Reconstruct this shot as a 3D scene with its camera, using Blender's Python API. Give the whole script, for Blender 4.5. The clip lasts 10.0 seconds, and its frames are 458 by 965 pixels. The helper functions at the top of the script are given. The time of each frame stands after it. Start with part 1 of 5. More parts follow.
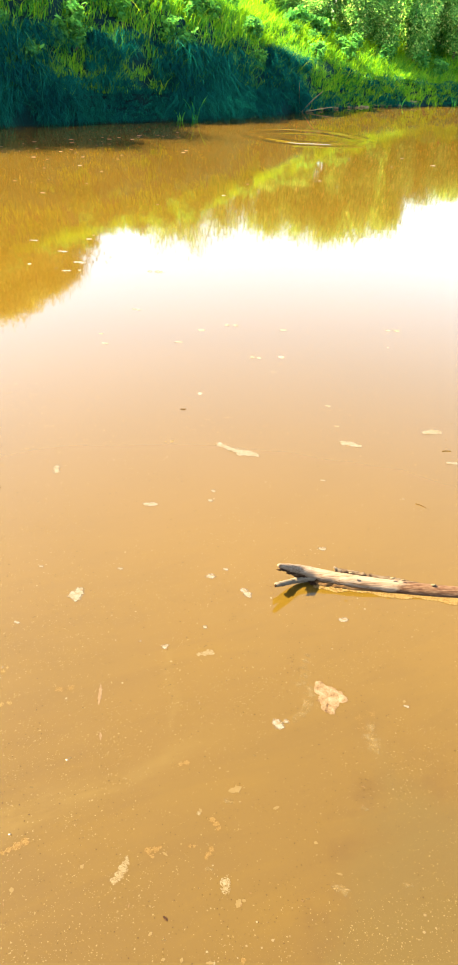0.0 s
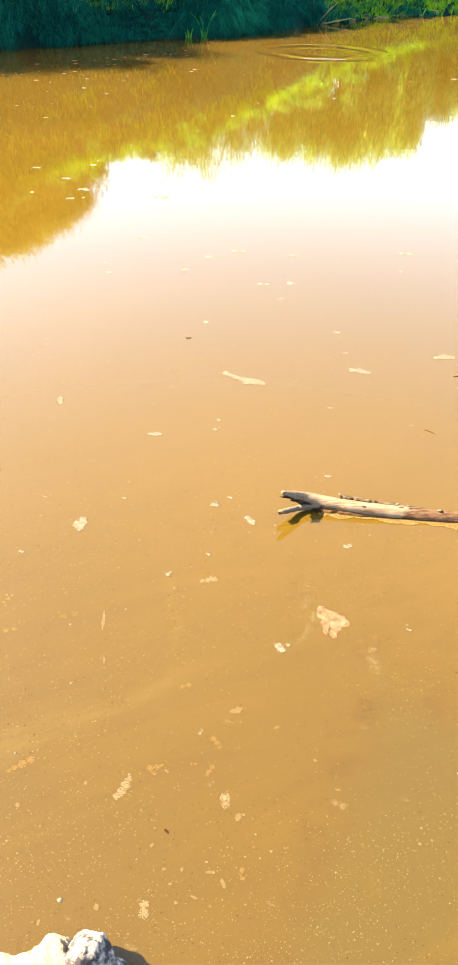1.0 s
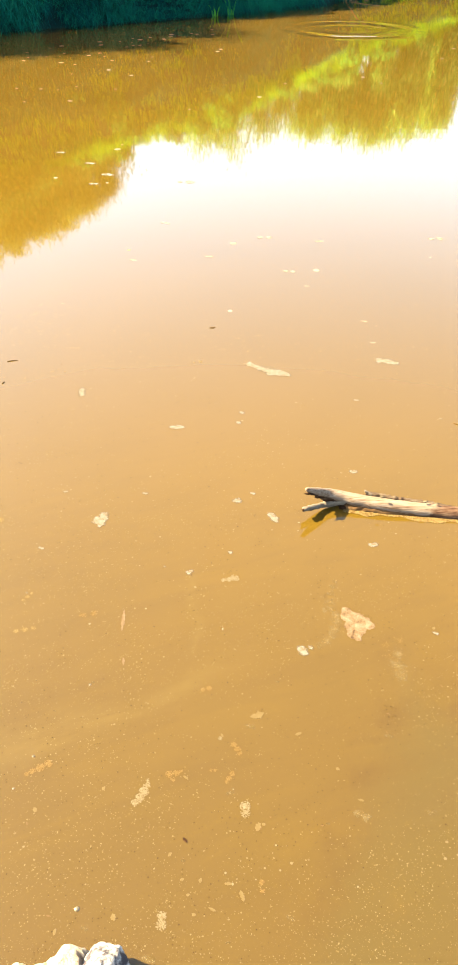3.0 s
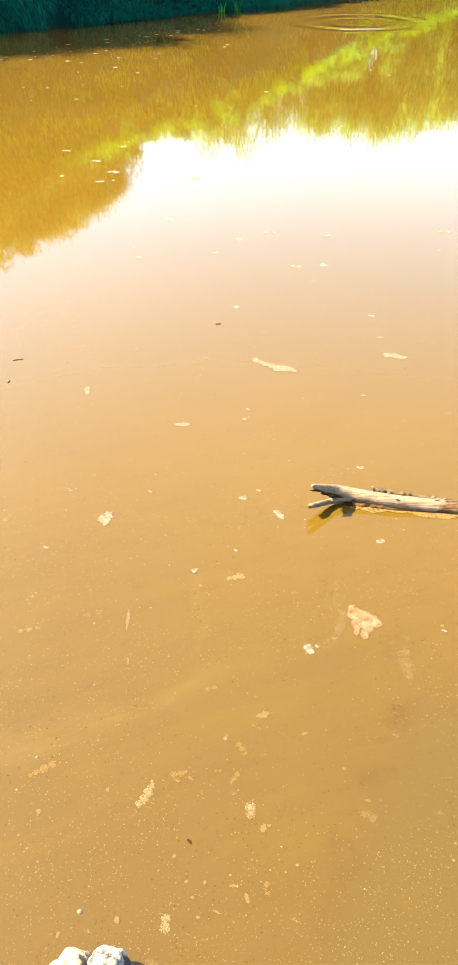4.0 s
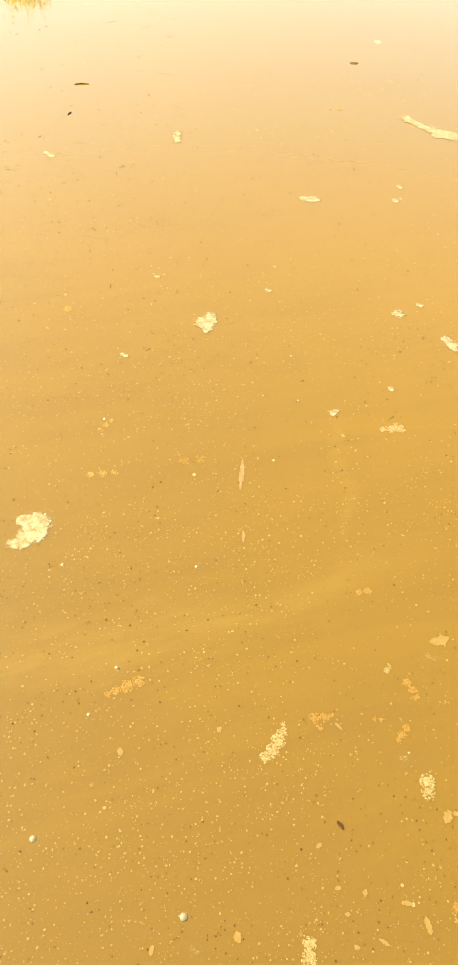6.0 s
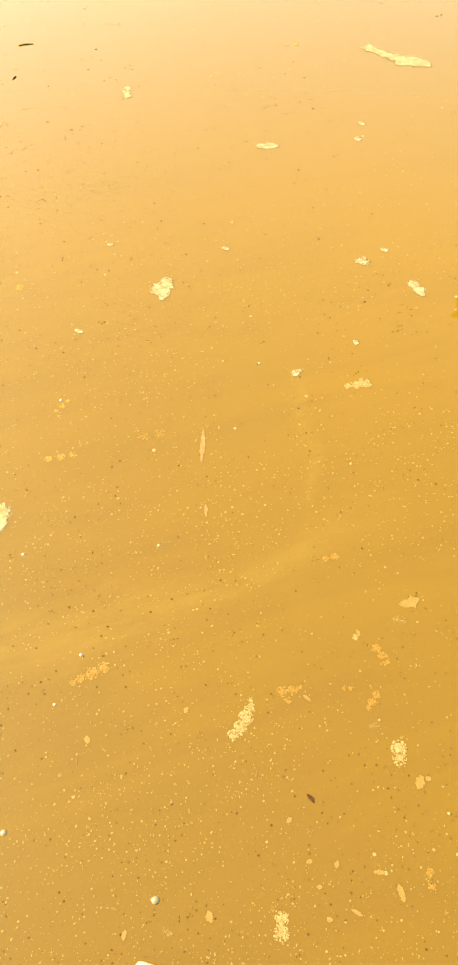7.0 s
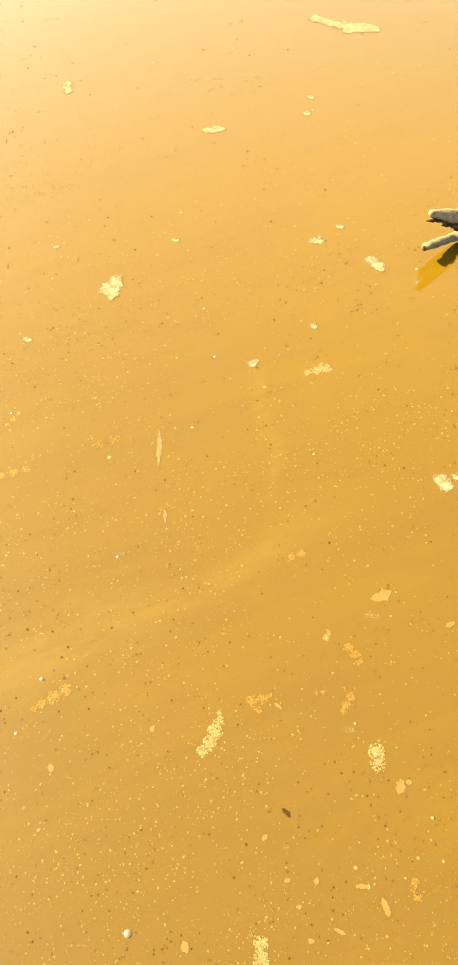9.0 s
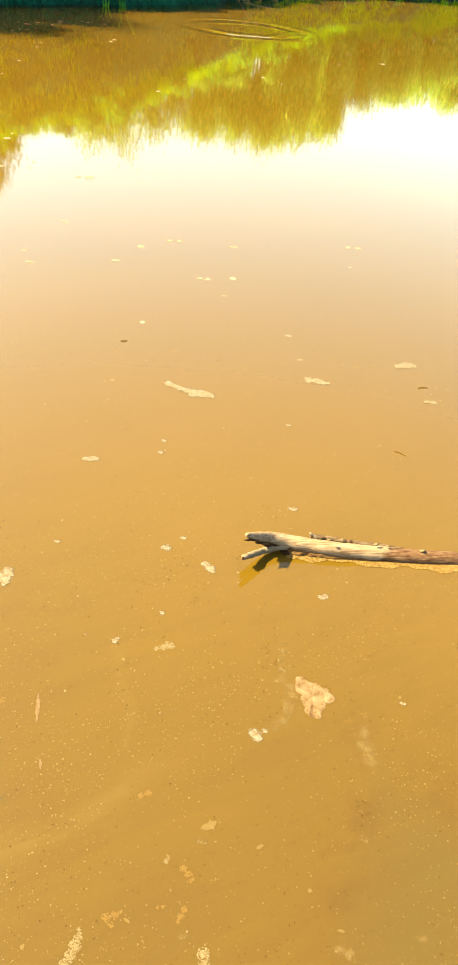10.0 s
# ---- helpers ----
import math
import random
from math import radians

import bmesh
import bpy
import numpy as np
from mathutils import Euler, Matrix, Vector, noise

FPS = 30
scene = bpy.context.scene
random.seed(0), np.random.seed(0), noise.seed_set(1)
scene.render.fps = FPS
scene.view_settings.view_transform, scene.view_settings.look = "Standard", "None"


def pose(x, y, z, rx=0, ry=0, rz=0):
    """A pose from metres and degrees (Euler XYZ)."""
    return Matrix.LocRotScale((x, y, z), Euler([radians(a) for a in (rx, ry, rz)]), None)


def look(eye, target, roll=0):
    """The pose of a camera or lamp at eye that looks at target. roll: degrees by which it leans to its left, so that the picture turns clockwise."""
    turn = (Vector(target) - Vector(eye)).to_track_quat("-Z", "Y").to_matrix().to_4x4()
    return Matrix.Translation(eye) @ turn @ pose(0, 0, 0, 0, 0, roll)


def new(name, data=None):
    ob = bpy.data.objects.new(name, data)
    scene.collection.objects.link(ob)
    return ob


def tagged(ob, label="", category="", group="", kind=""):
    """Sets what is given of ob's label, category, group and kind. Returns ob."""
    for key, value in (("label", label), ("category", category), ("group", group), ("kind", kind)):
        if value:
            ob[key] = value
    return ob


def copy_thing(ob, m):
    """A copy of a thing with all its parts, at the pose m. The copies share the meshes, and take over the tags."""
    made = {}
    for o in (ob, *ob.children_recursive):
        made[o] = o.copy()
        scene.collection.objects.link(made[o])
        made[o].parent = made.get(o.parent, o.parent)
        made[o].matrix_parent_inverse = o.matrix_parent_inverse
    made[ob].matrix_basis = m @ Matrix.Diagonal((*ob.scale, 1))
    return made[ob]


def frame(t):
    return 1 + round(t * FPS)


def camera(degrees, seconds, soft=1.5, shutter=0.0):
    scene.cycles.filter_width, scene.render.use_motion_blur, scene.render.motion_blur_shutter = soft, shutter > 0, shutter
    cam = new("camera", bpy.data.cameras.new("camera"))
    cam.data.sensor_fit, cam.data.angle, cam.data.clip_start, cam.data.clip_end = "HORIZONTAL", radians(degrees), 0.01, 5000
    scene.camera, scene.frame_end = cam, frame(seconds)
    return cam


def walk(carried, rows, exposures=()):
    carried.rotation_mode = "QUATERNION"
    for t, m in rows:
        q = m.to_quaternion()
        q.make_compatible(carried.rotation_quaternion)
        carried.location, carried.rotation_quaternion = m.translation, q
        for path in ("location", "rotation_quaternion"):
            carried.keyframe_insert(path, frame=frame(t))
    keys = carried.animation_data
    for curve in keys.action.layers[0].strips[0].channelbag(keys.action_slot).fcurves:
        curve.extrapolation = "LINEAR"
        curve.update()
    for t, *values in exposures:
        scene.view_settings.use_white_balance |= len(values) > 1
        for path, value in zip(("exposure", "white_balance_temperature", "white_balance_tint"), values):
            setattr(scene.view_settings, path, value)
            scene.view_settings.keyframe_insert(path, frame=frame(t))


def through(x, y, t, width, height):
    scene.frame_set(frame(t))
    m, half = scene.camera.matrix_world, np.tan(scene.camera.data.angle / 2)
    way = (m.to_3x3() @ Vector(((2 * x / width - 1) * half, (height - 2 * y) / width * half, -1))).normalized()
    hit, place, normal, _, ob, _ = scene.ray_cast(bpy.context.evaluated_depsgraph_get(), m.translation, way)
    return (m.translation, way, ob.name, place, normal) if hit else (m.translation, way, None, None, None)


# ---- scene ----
# ---------------------------------------------------------------- camera
cam = camera(34.0, 10.0, 2.0)
PATH = [
    (0, (-0.029, 0.007, 1.638), (0.069, 1.703, 0.584), 3.3),
    (0.5, (0.004, 0.004, 1.610), (0.070, 1.646, 0.470), 2.3),
    (1, (0.026, 0.014, 1.597), (0.077, 1.616, 0.402), 1.7),
    (1.5, (0.020, 0.031, 1.591), (0.064, 1.625, 0.384), 2.0),
    (2, (0.030, 0.042, 1.596), (0.067, 1.635, 0.388), 1.9),
    (2.5, (0.033, 0.070, 1.600), (0.041, 1.644, 0.366), 1.4),
    (3, (0.035, 0.079, 1.599), (0.019, 1.655, 0.368), 0.5),
    (4.3, (0.061, 0.117, 1.570), (0.010, 1.687, 0.332), -0.9),
    (4.5, (0.042, 0.181, 1.531), (0.078, 1.741, 0.281), 0.4),
    (4.7, (0.035, 0.313, 1.458), (0.039, 1.812, 0.134), -2.4),
    (4.9, (-0.109, 0.485, 1.309), (0.072, 1.899, -0.094), 4.6),
    (5, (-0.174, 0.566, 1.268), (0.065, 1.829, -0.264), 7.9),
    (5.1, (-0.143, 0.576, 1.228), (-0.013, 1.796, -0.351), 2.8),
    (5.5, (-0.247, 0.550, 1.250), (-0.257, 1.885, -0.239), 4.0),
    (5.7, (-0.268, 0.562, 1.217), (-0.313, 1.840, -0.321), 5.8),
    (6.8, (-0.143, 0.656, 1.111), (-0.284, 1.780, -0.537), -2.2),
    (7, (-0.135, 0.656, 1.154), (-0.253, 1.749, -0.517), -2.6),
    (7.5, (-0.108, 0.659, 1.146), (-0.297, 1.775, -0.503), -6.1),
    (8, (-0.043, 0.683, 1.124), (-0.246, 1.790, -0.529), -9.6),
    (8.5, (-0.089, 0.688, 1.123), (-0.263, 1.762, -0.556), -6.4),
    (9, (-0.043, 0.707, 1.109), (-0.196, 1.777, -0.574), -9.1),
    (9.3, (-0.098, 0.710, 1.122), (-0.225, 1.786, -0.559), -5.5),
    (9.5, (-0.074, 0.685, 1.065), (-0.067, 1.971, -0.466), -1.8),
    (9.6, (-0.051, 0.605, 1.150), (0.160, 2.059, -0.208), 2.3),
    (9.7, (-0.010, 0.579, 1.194), (0.245, 2.151, -0.015), 2.7),
    (9.8, (-0.046, 0.512, 1.400), (0.258, 2.077, 0.192), 6.4),
    (10, (-0.067, 0.416, 1.500), (0.201, 1.978, 0.280), 6.0),
]
EXPOSURES = [(0, 3.84, 7700, 4), (4.5, 3.84, 7650, 0), (5.0, 3.63, 8000, -9), (5.5, 3.82, 8800, -9), (7.0, 3.92, 12500, -10),
             (9.3, 3.92, 12700, -10), (9.5, 3.92, 12400, -10), (9.6, 3.88, 10400, -5), (9.8, 3.7, 10200, -5), (10.0, 3.7, 10200, -5)]
walk(cam, [(t, look(eye, target, roll)) for t, eye, target, roll in PATH], EXPOSURES)

# ---------------------------------------------------------------- sky and sun
SUN_EL, SUN_AZ = radians(40), math.atan2(-0.975, 0.22)
world = bpy.data.worlds.new("sky")
scene.world = world
world.use_nodes = True
wn = world.node_tree
sky = wn.nodes.new("ShaderNodeTexSky")
sky.sky_type, sky.sun_disc = "NISHITA", False
sky.sun_elevation, sky.sun_rotation = SUN_EL, SUN_AZ
sky.air_density, sky.dust_density, sky.ozone_density = 0.9, 1.7, 1.0
wn.nodes["Background"].inputs["Strength"].default_value = 0.096
wn.links.new(sky.outputs[0], wn.nodes["Background"].inputs["Color"])
sun = new("sun", bpy.data.lights.new("sun", "SUN"))
sun.data.energy, sun.data.angle, sun.data.color = 5.0, radians(0.6), (1.0, 0.89, 0.66)
to_sun = Vector((math.sin(SUN_AZ) * math.cos(SUN_EL), math.cos(SUN_AZ) * math.cos(SUN_EL), math.sin(SUN_EL)))
sun.matrix_world = look(to_sun * 60, (0, 0, 0))


# ---------------------------------------------------------------- materials
class Nodes:
    """A material's node tree with short calls for the usual nodes."""

    def __init__(self, name):
        self.mat = bpy.data.materials.new(name)
        self.mat.use_nodes = True
        self.tree = self.mat.node_tree
        self.bsdf = self.tree.nodes["Principled BSDF"]
        self.out = self.tree.nodes["Material Output"]

    def node(self, kind, **sockets):
        n = self.tree.nodes.new("ShaderNode" + kind)
        for key, value in sockets.items():
            self.put(n.inputs[key.replace("_", " ")], value)
        return n

    def put(self, socket, value):
        if isinstance(value, bpy.types.NodeSocket):
            self.tree.links.new(value, socket)
        else:
            socket.default_value = value

    def coords(self, scale=(1, 1, 1), space="Object"):
        tc = self.tree.nodes.new("ShaderNodeTexCoord")
        mp = self.node("Mapping", Vector=tc.outputs[space], Scale=scale)
        return mp.outputs[0]

    def noise(self, vec, scale, detail=4.0, rough=0.55, distortion=0.0):
        return self.node("TexNoise", Vector=vec, Scale=scale, Detail=detail, Roughness=rough, Distortion=distortion).outputs["Fac"]

    def ramp(self, fac, stops):
        n = self.node("ValToRGB", Fac=fac)
        el = n.color_ramp.elements
        while len(el) < len(stops):
            el.new(0.5)
        for e, (at, col) in zip(el, stops):
            e.position, e.color = at, (*col, 1) if len(col) == 3 else col
        return n.outputs["Color"]

    def math(self, op, a, b=0.0, c=0.0):
        n = self.tree.nodes.new("ShaderNodeMath")
        n.operation = op
        for s, v in zip(n.inputs, (a, b, c)):
            self.put(s, v)
        return n.outputs[0]

    def mix(self, fac, a, b):
        n = self.tree.nodes.new("ShaderNodeMix")
        n.data_type = "RGBA"
        self.put(n.inputs[0], fac)
        self.put(n.inputs[6], a if not isinstance(a, tuple) else (*a, 1))
        self.put(n.inputs[7], b if not isinstance(b, tuple) else (*b, 1))
        return n.outputs[2]

    def smooth(self, value, lo, hi):
        n = self.tree.nodes.new("ShaderNodeMapRange")
        n.interpolation_type = "SMOOTHSTEP"
        for k, v in (("Value", value), ("From Min", lo), ("From Max", hi)):
            self.put(n.inputs[k], v)
        return n.outputs[0]

    def bump(self, height, distance, strength=1.0):
        n = self.node("Bump", Height=height, Distance=distance, Strength=strength)
        self.tree.links.new(n.outputs[0], self.bsdf.inputs["Normal"])

    def set(self, **values):
        for key, value in values.items():
            self.put(self.bsdf.inputs[key.replace("_", " ")], value if not isinstance(value, tuple) else (*value, 1))
        return self.mat


def muddy_water():
    n = Nodes("muddy_water")
    c = n.coords()
    sep = n.node("SeparateXYZ", Vector=c)
    x, y = sep.outputs[0], sep.outputs[1]
    broad = n.noise(c, 0.55, 3, 0.5, 0.6)
    col = n.ramp(broad, [(0.30, (0.0384, 0.0218, 0.0030)), (0.55, (0.0420, 0.0236, 0.0033)), (0.75, (0.0450, 0.0251, 0.0035))])
    # coordinates along and across the slow current
    along = n.math("ADD", n.math("MULTIPLY", x, 0.94), n.math("MULTIPLY", y, 0.34))
    across = n.math("SUBTRACT", n.math("MULTIPLY", y, 0.94), n.math("MULTIPLY", x, 0.34))
    current = n.node("CombineXYZ", X=along, Y=n.math("MULTIPLY", across, 5.0), Z=0.0).outputs[0]
    # the murk thins over the near shallows, and the dark bed tints it; the darkening also imitates light scattered
    # farther out
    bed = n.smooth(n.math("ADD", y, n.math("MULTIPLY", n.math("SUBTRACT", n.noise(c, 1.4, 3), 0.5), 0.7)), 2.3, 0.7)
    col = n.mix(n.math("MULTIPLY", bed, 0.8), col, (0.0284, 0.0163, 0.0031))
    # an olive lobe of clearer water over the bed by the near shore, rimmed with brown silt
    warp = n.math("MULTIPLY", n.math("SUBTRACT", n.noise(c, 5.0, 5, 0.6, 0.6), 0.5), 0.26)
    side = n.math("ADD", n.math("SUBTRACT", n.math("MULTIPLY", n.math("SUBTRACT", x, 0.20), 0.90), n.math("MULTIPLY", n.math("SUBTRACT", y, 0.63), 0.43)), warp)
    tip = n.math("ADD", n.math("MULTIPLY", n.math("SUBTRACT", y, 1.27), 0.8), n.math("MULTIPLY", n.math("SUBTRACT", x, 0.52), 0.75))
    inside = n.math("MINIMUM", side, n.math("MULTIPLY", n.math("ADD", tip, warp), -1.0))
    lobe = n.math("MULTIPLY", n.smooth(inside, -0.09, 0.12), n.smooth(x, 2.6, 1.0))
    rim = n.math("MULTIPLY", n.smooth(n.math("ABSOLUTE", n.math("ADD", inside, 0.03)), 0.10, 0.0), n.smooth(n.noise(c, 9, 4, 0.6), 0.40, 0.62))
    col = n.mix(n.math("MULTIPLY", rim, 0.40), col, (0.0240, 0.0124, 0.0024))
    col = n.mix(n.math("MULTIPLY", lobe, 0.48), col, (0.0262, 0.0181, 0.0050))
    # pale silt plume that curls out from the shore
    run = n.math("ADD", x, 0.48)
    curve = n.math("ADD", 1.09, n.math("MULTIPLY", run, n.math("ADD", 0.30, n.math("MULTIPLY", run, 0.34))))
    wob = n.math("MULTIPLY", n.math("SUBTRACT", n.noise(c, 4.0, 5, 0.6, 0.8), 0.5), 0.20)
    off = n.math("ABSOLUTE", n.math("ADD", n.math("SUBTRACT", y, curve), wob))
    band = n.math("MULTIPLY", n.smooth(off, 0.085, 0.0), n.smooth(n.math("ABSOLUTE", n.math("ADD", x, 0.55)), 0.72, 0.40))
    wisp_off = n.math("ABSOLUTE", n.math("ADD", n.math("ADD", x, 0.085), n.math("MULTIPLY", wob, 0.8)))
    wisp = n.math("MULTIPLY", n.smooth(wisp_off, 0.024, 0.0), n.smooth(n.math("ABSOLUTE", n.math("SUBTRACT", y, 1.52)), 0.24, 0.08))
    wisp_2 = n.math("ABSOLUTE", n.math("ADD", n.math("SUBTRACT", n.math("MULTIPLY", x, 0.55), n.math("SUBTRACT", y, 1.76)), wob))
    wisp_2 = n.math("MULTIPLY", n.smooth(wisp_2, 0.022, 0.0), n.smooth(n.math("ABSOLUTE", n.math("SUBTRACT", x, 0.15)), 0.18, 0.04))
    silt = n.math("MAXIMUM", band, n.math("MAXIMUM", n.math("MULTIPLY", wisp, 0.9), n.math("MULTIPLY", wisp_2, 0.6)))
    silt = n.math("MULTIPLY", silt, n.math("ADD", 0.10, n.math("MULTIPLY", n.smooth(n.noise(current, 5.5, 6, 0.7, 0.5), 0.36, 0.66), 0.44)))
    col = n.mix(silt, col, (0.0425, 0.0262, 0.0056))
    # browner clouds of stirred mud in the near water, drawn out by the current
    cloud = n.smooth(n.noise(current, 2.4, 6, 0.62, 1.2), 0.45, 0.66)
    col = n.mix(n.math("MULTIPLY", n.math("MULTIPLY", cloud, n.smooth(y, 2.8, 1.6)), 0.17), col, (0.0268, 0.0146, 0.0028))
    # drifting pale streaks and fine grain in the murk
    streak = n.noise(current, 1.5, 6, 0.62, 0.9)
    col = n.mix(n.math("MULTIPLY", n.smooth(streak, 0.50, 0.70), 0.20), col, (0.0436, 0.0250, 0.0030))
    grain = n.noise(c, 90, 3, 0.6)
    col = n.mix(n.math("MULTIPLY", n.smooth(grain, 0.56, 0.75), 0.20), col, (0.0430, 0.0262, 0.0045))
    n.bsdf.distribution = "GGX"
    # faint swell, wind ripples far out, and a ring where something broke the surface
    far = n.smooth(y, 2.0, 7.0)
    n.set(Base_Color=col, Roughness=n.math("ADD", 0.03, n.math("MULTIPLY", far, 0.011)), IOR=1.333)
    swell = n.math("MULTIPLY", n.noise(n.coords((1.0, 2.2, 1)), 1.3, 1, 0.4), 0.16)
    fine = n.math("MULTIPLY", n.math("MULTIPLY", n.noise(n.coords((0.6, 5.5, 1)), 1.15, 1, 0.35, 0.3), far), 0.095)
    gust = n.smooth(n.noise(n.coords((0.35, 0.9, 1)), 0.9, 2), 0.35, 0.65)
    fine = n.math("MULTIPLY", fine, n.math("ADD", 0.45, n.math("MULTIPLY", gust, 0.75)))
    dx, dy = n.math("SUBTRACT", x, 1.70), n.math("SUBTRACT", y, 13.59)
    r = n.math("SQRT", n.math("ADD", n.math("MULTIPLY", dx, dx), n.math("MULTIPLY", dy, dy)))
    r = n.math("ADD", r, n.math("MULTIPLY", n.math("SUBTRACT", n.noise(c, 1.3, 2), 0.5), 0.35))
    ring = n.math("MULTIPLY", n.math("SINE", n.math("MULTIPLY", r, 13.0)), n.smooth(n.math("ABSOLUTE", n.math("SUBTRACT", r, 0.75)), 0.5, 0.1))
    ring = n.math("MULTIPLY", ring, n.math("MULTIPLY", n.smooth(n.noise(c, 0.8, 2), 0.30, 0.55), 5.0))
    h = n.math("ADD", n.math("ADD", swell, fine), ring)
    n.bump(h, 0.0022)
    return n.mat


def leafy(name, dark, mid, light, dry=None, through=0.45):
    """Thin leaves: each one has its own shade, and light shines through it."""
    n = Nodes(name)
    geo = n.tree.nodes.new("ShaderNodeNewGeometry")
    rnd = geo.outputs["Random Per Island"]
    stops = [(0.0, dark), (0.5, mid), (0.93, light)]
    if dry:
        stops += [(0.97, dry)]
    col = n.ramp(rnd, stops)
    patch = n.noise(n.coords(), 0.9, 3)
    col = n.mix(n.math("MULTIPLY", n.smooth(patch, 0.42, 0.68), 0.5), col, light)
    n.set(Base_Color=col, Roughness=0.6, IOR=1.4, Specular_IOR_Level=0.0)
    tr = n.node("BsdfTranslucent", Color=n.mix(0.35, col, light))
    ms = n.node("MixShader", Fac=through)
    n.tree.links.new(n.bsdf.outputs[0], ms.inputs[1])
    n.tree.links.new(tr.outputs[0], ms.inputs[2])
    n.tree.links.new(ms.outputs[0], n.out.inputs[0])
    return n.mat


def rough_stuff(name, stops, scale, bump, rough=0.85, detail=6, stretch=(1, 1, 1), second=None):
    """An uneven dull surface: noise at two scales in colour, with relief."""
    n = Nodes(name)
    c = n.coords(stretch)
    a, b = n.noise(c, scale, detail, 0.6), n.noise(c, scale * 6.5, 4, 0.6)
    fac = n.math("ADD", n.math("MULTIPLY", a, 0.65), n.math("MULTIPLY", b, 0.35))
    col = n.ramp(fac, stops)
    if second:
        col = n.mix(n.smooth(n.noise(c, scale * 0.35, 3), 0.5, 0.62), col, second)
    n.set(Base_Color=col, Roughness=rough, Specular_IOR_Level=0.06)
    n.bump(fac, bump)
    return n.mat


def bank_soil():
    """Far bank earth with its shade painted in as dark mossy teal; bare brown river mud on the near shore."""
    n = Nodes("bank_soil")
    c = n.coords()
    a, b = n.noise(c, 1.6, 6, 0.6), n.noise(c, 10.4, 4, 0.6)
    fac = n.math("ADD", n.math("MULTIPLY", a, 0.65), n.math("MULTIPLY", b, 0.35))
    # near-black teal here is the far bank's shade, put into the colour
    shaded_earth = n.ramp(fac, [(0.30, (0.0006, 0.0070, 0.0072)), (0.5, (0.0016, 0.0150, 0.0140)), (0.72, (0.0040, 0.0260, 0.0210))])
    mud = n.ramp(fac, [(0.30, (0.0160, 0.0095, 0.0045)), (0.5, (0.0300, 0.0190, 0.0095)), (0.72, (0.0520, 0.0350, 0.0190))])
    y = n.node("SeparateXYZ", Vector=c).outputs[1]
    n.set(Base_Color=n.mix(n.smooth(y, 2.5, 8.0), mud, shaded_earth), Roughness=0.85, Specular_IOR_Level=0.06)
    n.bump(fac, 0.03)
    return n.mat


def stripped_wood():
    """Bleached wood along the log's length that turns to dark wet bark towards its sunken end."""
    n = Nodes("stripped_wood")
    c = n.coords()
    grain = n.noise(n.coords((3, 60, 60)), 3.0, 5, 0.6, 0.4)
    crack = n.noise(n.coords((5, 110, 110)), 2.0, 3, 0.5, 0.8)
    pale = n.ramp(grain, [(0.32, (0.0440, 0.0220, 0.0110)), (0.45, (0.0900, 0.0600, 0.0410)), (0.62, (0.1220, 0.0920, 0.0700))])
    pale = n.mix(n.math("MULTIPLY", n.smooth(crack, 0.66, 0.74), 0.6), pale, (0.0106, 0.0048, 0.0016))
    bark = n.ramp(n.noise(n.coords((14, 50, 50)), 2.4, 6, 0.65), [(0.30, (0.0140, 0.0052, 0.0026)), (0.47, (0.0390, 0.0190, 0.0108)), (0.66, (0.0720, 0.0440, 0.0280))])
    sep = n.node("SeparateXYZ", Vector=c)
    edge = n.math("ADD", sep.outputs[0], n.math("MULTIPLY", n.math("SUBTRACT", n.noise(c, 22, 4, 0.6), 0.5), 0.16))
    edge = n.math("ADD", edge, n.math("MULTIPLY", sep.outputs[2], -1.2))
    dark = n.smooth(edge, 0.350, 0.380)
    wet = n.smooth(n.math("ADD", sep.outputs[2], n.math("MULTIPLY", n.math("SUBTRACT", n.noise(c, 30, 4), 0.5), 0.016)), 0.009, 0.001)
    col = n.mix(dark, n.mix(wet, pale, (0.0300, 0.0120, 0.0050)), bark)
    n.set(Base_Color=col, Roughness=0.85, Specular_IOR_Level=0.06)
    n.bump(n.math("ADD", grain, crack), 0.0016)
    return n.mat


def bubble_skin():
    n = Nodes("bubble_skin")
    return n.set(Base_Color=(0.048, 0.033, 0.015), Roughness=0.25, IOR=1.6)


def crumbly(name, dark, mid, pale, top=0.85, rough=0.7):
    """Crumbs of scum and foam: each crumb a little different."""
    n = Nodes(name)
    geo = n.tree.nodes.new("ShaderNodeNewGeometry")
    col = n.ramp(geo.outputs["Random Per Island"], [(0.0, dark), (0.40, mid), (top, pale)])
    col = n.mix(n.math("MULTIPLY", n.smooth(n.noise(n.coords(), 160, 3), 0.5, 0.7), 0.45), col, dark)
    n.set(Base_Color=col, Roughness=rough, Specular_IOR_Level=0.06)
    n.bump(n.noise(n.coords(), 320, 3), 0.0008)
    return n.mat


